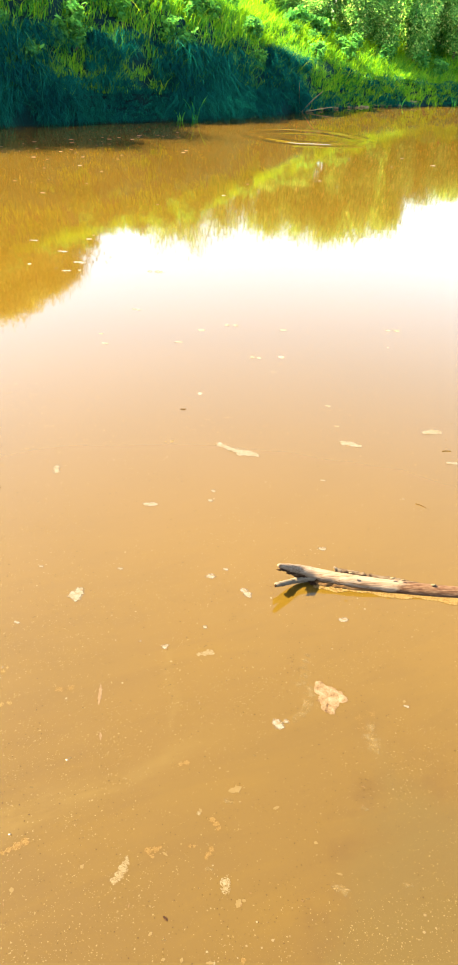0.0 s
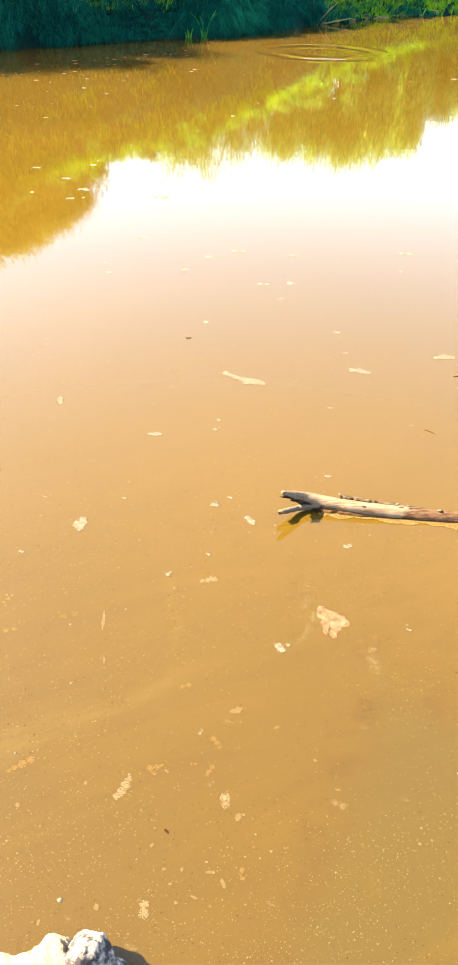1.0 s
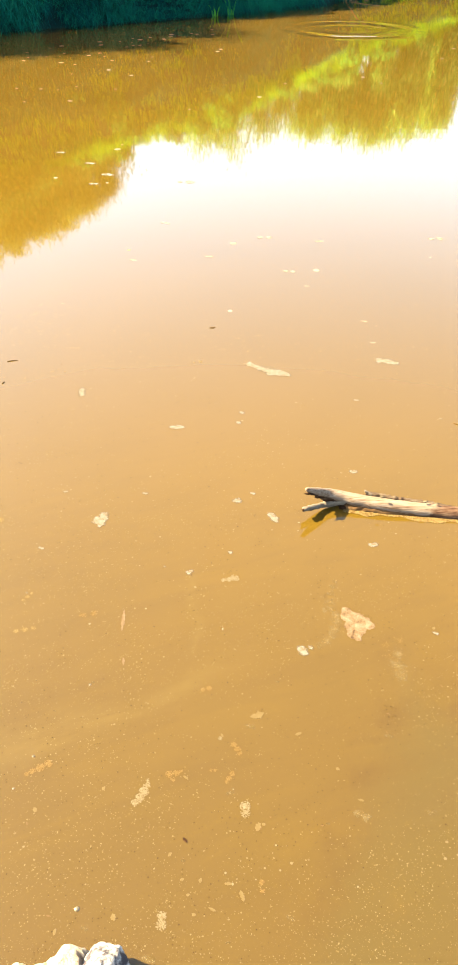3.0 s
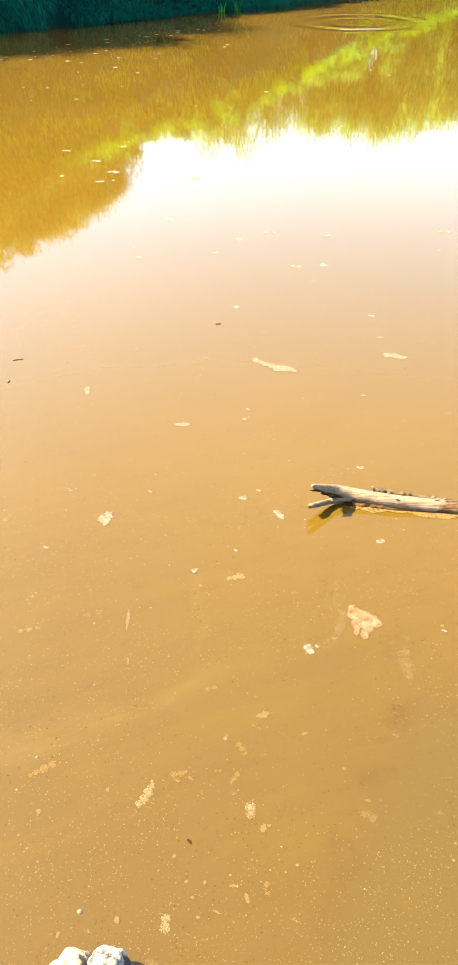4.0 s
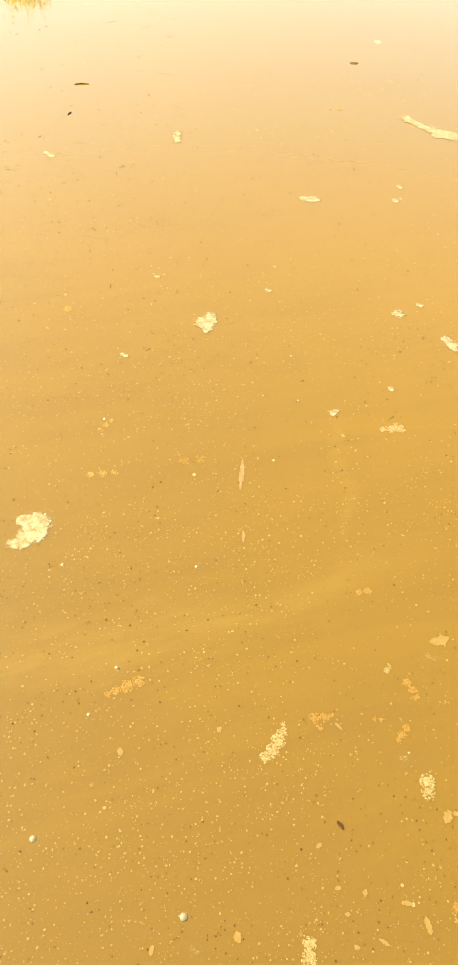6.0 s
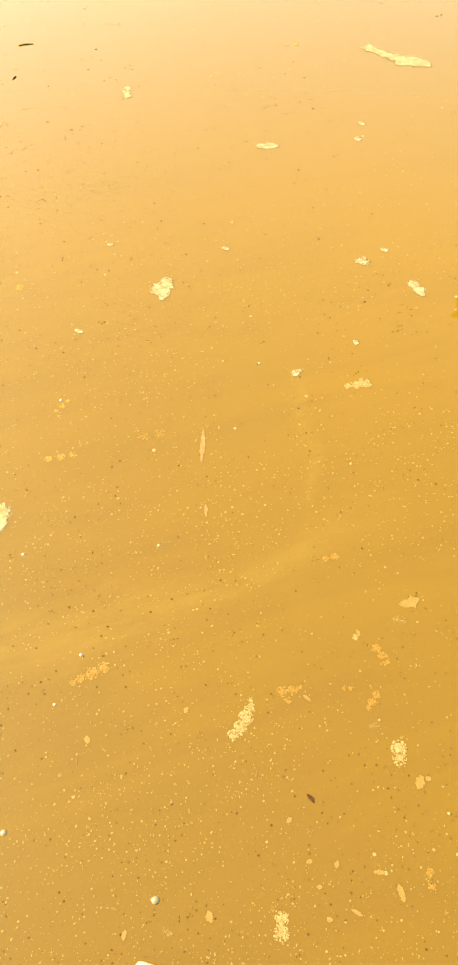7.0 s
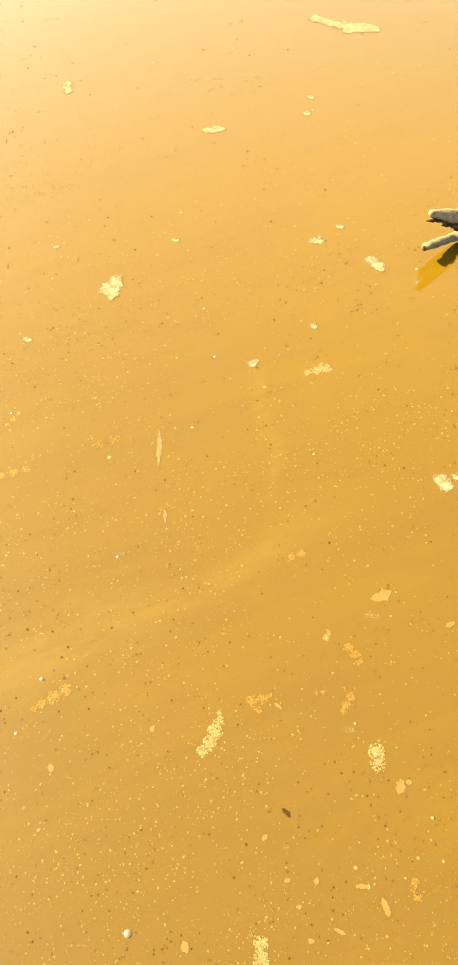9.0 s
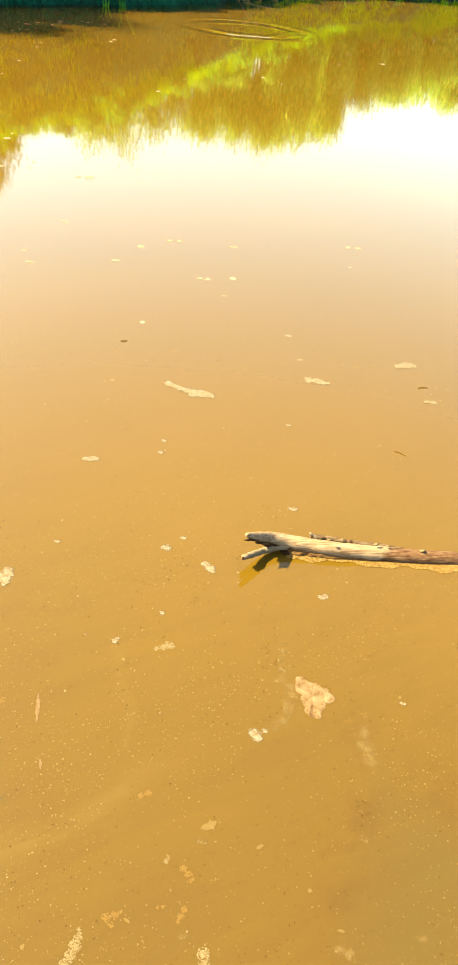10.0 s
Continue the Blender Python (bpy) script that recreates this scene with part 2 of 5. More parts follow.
def lacy_foam(name, dark, mid, pale, scale, lo, hi, solid=1.0):
    """Foam with a froth of uneven bubbles and small holes through to the water."""
    n = Nodes(name)
    c = n.coords()
    froth = n.noise(c, scale, 5, 0.65)
    cell = n.node("TexVoronoi", Vector=c, Scale=scale * 2.6).outputs["Distance"]
    fac = n.math("SUBTRACT", n.math("ADD", froth, 0.10), n.math("MULTIPLY", cell, 0.22))
    n.set(Base_Color=n.ramp(fac, [(0.36, dark), (0.47, mid), (0.62, pale)]), Roughness=0.7, Specular_IOR_Level=0.1)
    cover = n.tree.nodes.new("ShaderNodeAttribute")
    cover.attribute_name = "cover"
    body = n.math("ADD", n.math("MULTIPLY", fac, 0.55), n.math("MULTIPLY", cover.outputs["Fac"], 0.5))
    n.put(n.bsdf.inputs["Alpha"], n.math("MULTIPLY", n.smooth(body, lo, hi), solid))
    n.bump(fac, 0.0012)
    return n.mat


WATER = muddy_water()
GRASS = leafy("bank_grass", (0.0040, 0.1150, 0.0280), (0.0540, 0.2550, 0.0200), (0.2300, 0.4100, 0.0120), (0.3000, 0.3800, 0.0380), 0.4)
# dark teal base paints the bank face's shade into the grass colour
SHADED_GRASS = leafy("hanging_grass", (0.0001, 0.0160, 0.0230), (0.0004, 0.0440, 0.0450), (0.0020, 0.1200, 0.0740), (0.0100, 0.1500, 0.0800), 0.35)
REED = leafy("reed_blade", (0.06, 0.36, 0.03), (0.10, 0.52, 0.04), (0.22, 0.62, 0.08), None, 0.5)
LEAF = leafy("broad_leaf", (0.0120, 0.0950, 0.0240), (0.0680, 0.2400, 0.0400), (0.2800, 0.4900, 0.0950), (0.5500, 0.5000, 0.1500), 0.3)
WEED_LEAF = leafy("weed_leaf", (0.0160, 0.1100, 0.0300), (0.0400, 0.1900, 0.0360), (0.1100, 0.3100, 0.0450), None, 0.4)
TREE_LEAF = leafy("tree_leaf", (0.0600, 0.1050, 0.0240), (0.1500, 0.2000, 0.0440), (0.3100, 0.3400, 0.0860), (0.42, 0.36, 0.11), 0.5)
BARK = rough_stuff("bark", [(0.3, (0.05, 0.035, 0.022)), (0.6, (0.14, 0.10, 0.065)), (0.8, (0.24, 0.19, 0.13))], 9, 0.01, stretch=(3, 3, 0.7))
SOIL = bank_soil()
STONE = rough_stuff("pale_stone", [(0.34, (0.0700, 0.0400, 0.0240)), (0.44, (0.1700, 0.1280, 0.0960)), (0.62, (0.2450, 0.1960, 0.1520))], 55, 0.014, second=(0.2000, 0.1560, 0.1180))
DARK_STONE = rough_stuff("mottled_stone", [(0.46, (0.0280, 0.0230, 0.0250)), (0.52, (0.1100, 0.0960, 0.0900)), (0.60, (0.2600, 0.2300, 0.2080))], 18, 0.005)
WOOD = stripped_wood()
GREY_WOOD = rough_stuff("grey_wood", [(0.34, (0.0180, 0.0100, 0.0060)), (0.46, (0.0640, 0.0480, 0.0340)), (0.66, (0.0960, 0.0800, 0.0630))], 34, 0.0014, stretch=(0.6, 3, 3))
DARK_BARK = rough_stuff("wet_bark", [(0.3, (0.0035, 0.0012, 0.0004)), (0.52, (0.0132, 0.0051, 0.0018)), (0.75, (0.0387, 0.0180, 0.0070))], 40, 0.004, stretch=(0.4, 2, 2))
FOAM = crumbly("pale_foam", (0.0360, 0.0220, 0.0080), (0.0500, 0.0350, 0.0175), (0.0620, 0.0490, 0.0300))
FLECK = crumbly("white_flecks", (0.0560, 0.0410, 0.0240), (0.0720, 0.0580, 0.0410), (0.0880, 0.0760, 0.0600))
FOAM_RAFT = lacy_foam("pale_foam_raft", (0.0420, 0.0280, 0.0140), (0.0550, 0.0420, 0.0290), (0.0680, 0.0570, 0.0460), 60, 0.26, 0.62)
SCUM = crumbly("tan_scum", (0.0330, 0.0170, 0.0032), (0.0470, 0.0285, 0.0085), (0.0640, 0.0440, 0.0170))
FRINGE = crumbly("fringe_scum", (0.0330, 0.0165, 0.0040), (0.0580, 0.0340, 0.0105), (0.0800, 0.0540, 0.0220))
RUST_SCUM = crumbly("orange_scum", (0.0330, 0.0170, 0.0034), (0.0440, 0.0242, 0.0068), (0.0540, 0.0325, 0.0115))
CRUST = rough_stuff("pink_tan_crust", [(0.37, (0.0190, 0.0092, 0.0040)), (0.46, (0.0510, 0.0310, 0.0160)), (0.62, (0.0760, 0.0560, 0.0370))], 42, 0.0016, rough=0.7)
FAR_FOAM = lacy_foam("white_foam", (0.0620, 0.0480, 0.0320), (0.0820, 0.0680, 0.0520), (0.1000, 0.0880, 0.0720), 60, 0.30, 0.70, 0.8)
FILM = lacy_foam("scum_film", (0.0560, 0.0350, 0.0120), (0.0660, 0.0430, 0.0180), (0.0760, 0.0530, 0.0250), 40, 0.30, 0.78, 0.40)
PALE_SPECK = crumbly("pale_specks", (0.0350, 0.0208, 0.0052), (0.0415, 0.0262, 0.0088), (0.0550, 0.0395, 0.0190), 0.95)
DARK_SPECK = crumbly("dark_specks", (0.0100, 0.0050, 0.0013), (0.0180, 0.0094, 0.0023), (0.0275, 0.0152, 0.0038), 0.9, 0.9)
DEAD_LEAF = rough_stuff("dead_leaf", [(0.32, (0.0270, 0.0120, 0.0050)), (0.48, (0.0500, 0.0305, 0.0160)), (0.75, (0.0660, 0.0460, 0.0280))], 90, 0.0006, rough=0.7)
DRIFT_TWIG = rough_stuff("floating_twig", [(0.3, (0.0260, 0.0130, 0.0045)), (0.55, (0.0420, 0.0240, 0.0095)), (0.75, (0.0580, 0.0370, 0.0170))], 60, 0.0004)
TORN_WOOD = rough_stuff("torn_wood", [(0.32, (0.0060, 0.0024, 0.0010)), (0.48, (0.0240, 0.0105, 0.0046)), (0.66, (0.0560, 0.0320, 0.0160))], 60, 0.003, stretch=(0.5, 2, 2))
WET_WOOD = rough_stuff("wet_wood", [(0.34, (0.0120, 0.0046, 0.0016)), (0.48, (0.0400, 0.0185, 0.0070)), (0.66, (0.0720, 0.0400, 0.0170))], 26, 0.003, stretch=(0.5, 2, 2))
MOTTLED_BARK = rough_stuff("mottled_bark", [(0.32, (0.0100, 0.0046, 0.0022)), (0.48, (0.0330, 0.0195, 0.0115)), (0.64, (0.0720, 0.0540, 0.0370))], 60, 0.003, stretch=(0.6, 1.6, 1.6))
SUNK_LEAF = rough_stuff("sodden_leaf", [(0.3, (0.0390, 0.0240, 0.0080)), (0.6, (0.0490, 0.0325, 0.0135)), (0.8, (0.0560, 0.0395, 0.0190))], 60, 0.0003, rough=0.6)
TWIG = rough_stuff("dry_twig", [(0.3, (0.1144, 0.0704, 0.0352)), (0.6, (0.2640, 0.1760, 0.0880)), (0.8, (0.4048, 0.2992, 0.1760))], 30, 0.002)
BUBBLE = bubble_skin()


# ---------------------------------------------------------------- building helpers
def mesh_of(name, verts, faces, material, smooth=False):
    me = bpy.data.meshes.new(name)
    me.from_pydata([tuple(v) for v in verts], [], [tuple(f) for f in faces])
    me.materials.append(material)
    if smooth:
        me.polygons.foreach_set("use_smooth", [True] * len(me.polygons))
    me.update()
    return me


def empty(name, at):
    ob = new(name)
    ob.location = at
    ob.empty_display_size = 0.05
    return ob


def part(name, data, parent, label=""):
    """A mesh, in coordinates round its thing's base, as a part of that thing."""
    ob = new(name, data)
    ob.parent = parent
    return tagged(ob, label)


def wob(p, scale, seed):
    return noise.noise(Vector(p) * scale + Vector((seed * 7.3, seed * 3.1, seed * 1.7)))


def tube(points, radii, sides=12, rough=0.0, scale=20.0, seed=0.0, flat=1.0):
    """A rough tapering tube with closed ends along a line of points."""
    pts = [Vector(p) for p in points]
    verts, faces = [], []
    for i, (p, r) in enumerate(zip(pts, radii)):
        d = (pts[min(i + 1, len(pts) - 1)] - pts[max(i - 1, 0)]).normalized()
        side = d.cross(Vector((0, 0, 1)))
        side = side.normalized() if side.length > 0.05 else Vector((1, 0, 0))
        up = side.cross(d).normalized()
        for k in range(sides):
            a = 2 * math.pi * k / sides
            q = p + (side * math.cos(a) + up * math.sin(a) * flat) * r
            q += (q - p) * rough * wob(q, scale, seed) * 1.6
            verts.append(q)
    for i in range(len(pts) - 1):
        for k in range(sides):
            a, b = i * sides + k, i * sides + (k + 1) % sides
            faces.append((a, b, b + sides, a + sides))
    for ring, p, flip in ((0, pts[0], True), (len(pts) - 1, pts[-1], False)):
        verts.append(p)
        for k in range(sides):
            a, b = ring * sides + k, ring * sides + (k + 1) % sides
            faces.append((b, a, len(verts) - 1) if flip else (a, b, len(verts) - 1))
    return verts, faces


def bend(points, n):
    """A smooth line of n points through the given ones."""
    p = np.array(points, float)
    s = np.linspace(0, len(p) - 1, n)
    i = np.clip(s.astype(int), 0, len(p) - 2)
    u = (s - i)[:, None]
    a, b = p[np.maximum(i - 1, 0)], p[i]
    c, d = p[i + 1], p[np.minimum(i + 2, len(p) - 1)]
    return 0.5 * (2 * b + (c - a) * u + (2 * a - 5 * b + 4 * c - d) * u ** 2 + (3 * b - a - 3 * c + d) * u ** 3)


def branch(points, n, sides=12, rough=0.0, scale=20.0, seed=0.0, flat=1.0):
    """A tube through rows of x, y, z, radius."""
    q = bend(points, n)
    return tube(q[:, :3], np.maximum(q[:, 3], 0.0008), sides, rough, scale, seed, flat)


def blades(root, height, width, lean, droop, rng):
    """Grass blades as tapered strips of three pieces. All arguments but the last are arrays, a row a blade."""
    n = len(root)
    ang = rng.uniform(0, 2 * np.pi, n)
    side = np.stack([np.cos(ang), np.sin(ang), np.zeros(n)], 1) * width[:, None]
    verts = np.zeros((n, 7, 3))
    for k, (u, w) in enumerate(((0.0, 1.0), (0.4, 0.85), (0.75, 0.5))):
        mid = root + lean * u ** 1.6
        mid = mid + np.stack([np.zeros(n), np.zeros(n), height * (u - droop * u ** 2.6)], 1)
        verts[:, 2 * k] = mid - side * w * 0.5
        verts[:, 2 * k + 1] = mid + side * w * 0.5
    verts[:, 6] = root + lean + np.stack([np.zeros(n), np.zeros(n), height * (1 - droop)], 1)
    base = np.arange(n)[:, None] * 7
    quads = np.concatenate([base + [0, 1, 3, 2], base + [2, 3, 5, 4]])
    tris = base + [4, 5, 6]
    return verts.reshape(-1, 3), quads.tolist() + tris.tolist()


def leaves(centres, out, length, width, rng, hang=0.25):
    """Folded leaves, four corners and a midrib each, at the given places, facing roughly outwards."""
    n = len(centres)
    d = out + rng.normal(0, 0.55, (n, 3)) + [0, 0, 0.25]
    d /= np.linalg.norm(d, axis=1)[:, None]
    t = np.cross(d, rng.normal(0, 1, (n, 3)))
    t /= np.linalg.norm(t, axis=1)[:, None]
    t[:, 2] -= hang
    t /= np.linalg.norm(t, axis=1)[:, None]
    s = np.cross(d, t)
    ln, wd = length[:, None], width[:, None]
    v = np.zeros((n, 6, 3))
    v[:, 0] = centres - t * ln * 0.5
    v[:, 1] = centres - s * wd * 0.5 + d * wd * 0.18 - t * ln * 0.08
    v[:, 2] = centres + t * ln * 0.02
    v[:, 3] = centres + s * wd * 0.5 + d * wd * 0.18 - t * ln * 0.08
    v[:, 4] = centres + t * ln * 0.5 - d * ln * 0.12
    v[:, 5] = v[:, 2]
    base = np.arange(n)[:, None] * 6
    f = np.concatenate([base + [0, 3, 4, 2], base + [0, 2, 4, 1]])
    return v.reshape(-1, 3), f.tolist()


# ---------------------------------------------------------------- ground and water
SHORE_X = [-400, -60, -20, -10, -6, -3.6, -2.4, -1.7, -0.9, -0.2, 0.95, 2.05, 3.1, 4.45, 6.3, 12, 30, 100, 400]
SHORE_Y = [-60, 2.0, 8.2, 10.2, 11.5, 12.9, 13.6, 14.1, 14.7, 15.3, 16.4, 17.6, 18.9, 20.0, 21.2, 25.2, 36, 70, 200]
TOP_X = [-400, -10, -4, -1.5, 0.75, 3.2, 6.0, 20, 400]
TOP_Z = [3.2, 2.8, 2.45, 2.25, 1.95, 1.65, 1.5, 1.5, 2.0]
STEEP_X = [-400, -6, -3.5, -1.3, 0.5, 2.0, 4.0, 6.0, 400]
STEEP_Z = [2.2, 2.2, 2.1, 1.75, 1.2, 0.8, 0.5, 0.35, 0.3]
NEAR_X = [-400, -40, -6, -1, 0, 1, 4, 20, 400]
NEAR_Y = [-110, -16, -1.2, 0.42, 0.46, 0.44, 0.6, 3.0, 60]


def ground_z(x, y):
    """Height of the land: the far bank, the river bed and the near shore."""
    x, y = np.asarray(x, float), np.asarray(y, float)
    lump = 0.10 * np.sin(x * 1.9 + 0.6 * y) * np.sin(y * 1.3 - 0.4 * x) + 0.05 * np.sin(x * 4.7 + 1.0) * np.sin(y * 3.9 + x)
    far = (y - np.interp(x, SHORE_X, SHORE_Y)) * 0.8
    top = np.interp(x, TOP_X, TOP_Z)
    steep = np.interp(x, STEEP_X, STEEP_Z)
    rise = np.minimum(np.maximum(far - 0.05, 0) * 1.5, steep)
    over = np.maximum(far - 0.05 - steep / 1.5, 0)
    rise = rise + np.maximum(top - steep, 0.1) * (1 - np.exp(-over * 0.62 / np.maximum(top - steep, 0.1))) + np.minimum(np.maximum(far, 0) * 0.5, 0.05)
    bank = np.where(far > 0, rise + lump * np.clip((far - 0.3) * 1.2, 0, 1), np.maximum(far * 0.4, -0.7))
    near = (np.interp(x, NEAR_X, NEAR_Y) - y)
    shore = np.where(near > 0, 0.9 * (1 - np.exp(-near * 0.16)) + 0.03 * np.sin(3 * x + 2 * y) * np.clip(near * 2, 0, 1), np.maximum(near * 0.35, -0.7))
    return np.maximum(bank, shore)


def axis(spans):
    out = []
    for a, b, step in spans:
        out += list(np.arange(a, b - 1e-6, step))
    return np.array(out + [spans[-1][1]])


def make_ground():
    xs = axis([(-400, -60, 34), (-60, -16, 4), (-16, -7, 0.45), (-7, 9, 0.16), (9, 20, 0.55), (20, 60, 4), (60, 400, 34)])
    ys = axis([(-400, -40, 36), (-40, -4, 3), (-4, 1.2, 0.2), (1.2, 10, 1.1), (10, 26, 0.16), (26, 40, 1.0), (40, 400, 36)])
    gx, gy = np.meshgrid(xs, ys)
    v = np.stack([gx, gy, ground_z(gx, gy)], -1).reshape(-1, 3)
    w = len(xs)
    i = (np.arange(len(ys) - 1)[:, None] * w + np.arange(w - 1)[None]).reshape(-1)
    f = np.stack([i, i + 1, i + 1 + w, i + w], 1)
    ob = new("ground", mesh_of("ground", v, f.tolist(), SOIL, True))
    tagged(ob, "earthen river banks, the far one painted in shade, with thin grass and mud at the waterline", "ground", kind="structure")


def make_water():
    xs, ys = (-400, -60, -20, -8, -4, -2, -1, 0, 1, 2, 4, 8, 20, 60, 400), (-120, -20, -4, 0, 1, 2, 3, 4.5, 6, 8, 10, 12, 14, 16, 20, 40, 260)
    v = [(x, y, 0) for y in ys for x in xs]
    f = [(a, a + 1, a + 1 + len(xs), a + len(xs)) for j in range(len(ys) - 1) for a in range(j * len(xs), (j + 1) * len(xs) - 1)]
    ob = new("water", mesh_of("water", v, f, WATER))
    tagged(ob, "still muddy brown river water with faint ripples", "water", kind="structure")


make_ground()
make_water()


# ---------------------------------------------------------------- far bank: grass
def scatter(rng, n, x0, x1, d0, d1):
    """Roots on the far bank between two distances behind its waterline."""
    x = rng.uniform(x0, x1, n)
    y = np.interp(x, SHORE_X, SHORE_Y) + rng.uniform(d0, d1, n) / 0.8
    return np.stack([x, y, ground_z(x, y) - 0.02], 1)


def make_grass():
    rng = np.random.default_rng(3)
    vs, fs, off = [], [], 0
    for x0, x1, d0, d1, tufts, per, h0, h1 in ((-6, 9, 0.30, 4.5, 9000, 13, 0.12, 0.32), (-14, -6, 0.3, 4, 700, 9, 0.2, 0.4),
                                                (9, 20, 0.3, 4, 700, 9, 0.2, 0.4), (2.3, 9, 0.03, 0.45, 900, 12, 0.10, 0.24), (-14, 20, 4.5, 14, 900, 8, 0.25, 0.5)):
        root = scatter(rng, tufts, x0, x1, d0, d1)
        size = rng.uniform(0.6, 1.25, tufts)
        r = np.repeat(root, per, 0) + np.concatenate([rng.normal(0, 0.055, (tufts * per, 2)), np.zeros((tufts * per, 1))], 1)
        m = len(r)
        h = rng.uniform(h0, h1, m) * np.repeat(size, per)
        lean = rng.normal(0, 0.38, (m, 3)) * h[:, None] * [1, 1, 0] + np.array([0.04, -0.06, 0]) * (h / h1)[:, None]
        v, f = blades(r, h, rng.uniform(0.008, 0.019, m), lean, rng.uniform(0.05, 0.55, m), rng)
        vs.append(v)
        fs += [[i + off for i in q] for q in f]
        off += len(v)
    ob = new("bank_grass", mesh_of("bank_grass", np.concatenate(vs), fs, GRASS))
    tagged(ob, "lush bright green grass on the far bank", "grass", kind="stuff")


def make_hanging_grass():
    rng = np.random.default_rng(5)
    n = 2600
    x = np.concatenate([rng.uniform(-7.0, -1.5, 1350), rng.uniform(-1.5, 2.2, 850), rng.uniform(2.2, 7.0, 400)])
    face = np.interp(x, STEEP_X, STEEP_Z) / 1.5 + 0.1
    # the shade-coloured blades stop lower where the bank face is sunlit
    deep = rng.uniform(0, 1, n) ** 1.4 * face * np.interp(x, [-4.2, -3.2, 0.0, 1.0], [1.0, 0.62, 0.62, 1.0])
    # tussocks: the roots crowd together, with bare hollows between them
    thick = np.array([wob((p, q * 1.5, 0), 1.1, 2.0) + 0.6 * wob((p, q, 0), 2.9, 6.0) for p, q in zip(x, deep)])
    ledge = (x > -2.1) & (x < -0.5) & (deep < 0.30)
    keep = (thick > -0.16) | ledge
    x, deep, thick = x[keep], deep[keep], thick[keep]
    n = len(x)
    y = np.interp(x, SHORE_X, SHORE_Y) + (0.04 + deep) / 0.8
    root = np.stack([x, y, ground_z(x, y)], 1)
    per = 26
    r = np.repeat(root, per, 0) + np.concatenate([rng.normal(0, 0.05, (n * per, 2)), np.zeros((n * per, 1))], 1)
    m = len(r)
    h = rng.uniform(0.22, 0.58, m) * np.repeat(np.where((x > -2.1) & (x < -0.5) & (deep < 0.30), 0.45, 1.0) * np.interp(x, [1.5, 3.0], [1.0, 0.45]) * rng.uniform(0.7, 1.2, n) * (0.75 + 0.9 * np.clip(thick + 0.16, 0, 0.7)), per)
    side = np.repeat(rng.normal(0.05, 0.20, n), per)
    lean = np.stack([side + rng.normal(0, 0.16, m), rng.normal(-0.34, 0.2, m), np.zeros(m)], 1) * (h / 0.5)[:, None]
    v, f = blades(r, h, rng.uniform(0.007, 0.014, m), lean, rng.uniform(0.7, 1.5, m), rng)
    ob = new("hanging_grass", mesh_of("hanging_grass", v, f, SHADED_GRASS))
    tagged(ob, "long grass that droops over the far bank, coloured dark teal as in shade", "grass", kind="stuff")


make_grass()
make_hanging_grass()


# ---------------------------------------------------------------- far bank: shrubs and trees
def shrub_meshes(seed, count=8500, stems=11, leaf=(0.026, 0.058), foliage=None):
    """A leafy shrub one metre high and wide: stems, and a crown of single leaves in clumps with gaps."""
    rng = np.random.default_rng(seed)
    sv, sf, tips = [], [], []
    for k in range(stems):
        a, lean = rng.uniform(0, 6.28), rng.uniform(0.05, 0.42)
        tip = np.array([math.cos(a) * lean, math.sin(a) * lean, rng.uniform(0.62, 0.97)])
        mid = tip * [0.35, 0.35, 0.5] + rng.normal(0, 0.03, 3)
        v, f = branch([(0.02 * math.cos(a), 0.02 * math.sin(a), -0.06, 0.016), (*mid, 0.011), (*tip, 0.004)], 6, 5)
        sf += [[i + len(sv) for i in q] for q in f]
        sv += list(v)
        for u in np.linspace(0.3, 1.0, 6):
            tips.append(mid * u * 2 if u < 0.5 else mid + (tip - mid) * (u - 0.5) * 2)
    tips = np.array(tips)
    c = tips[rng.integers(0, len(tips), count)]
    spread = rng.normal(0, 1, (count, 3)) * [0.095, 0.095, 0.060]
    c = c + spread
    c[:, 2] = np.maximum(c[:, 2], 0.04)
    out = c - np.array([0, 0, 0.3])
    out /= np.linalg.norm(out, axis=1)[:, None] + 1e-6
    ln = rng.uniform(*leaf, count)
    lv, lf = leaves(c, out, ln, ln * rng.uniform(0.5, 0.75, count), rng)
    return mesh_of("stems", sv, sf, BARK, True), mesh_of("crown", lv, lf, foliage or LEAF)


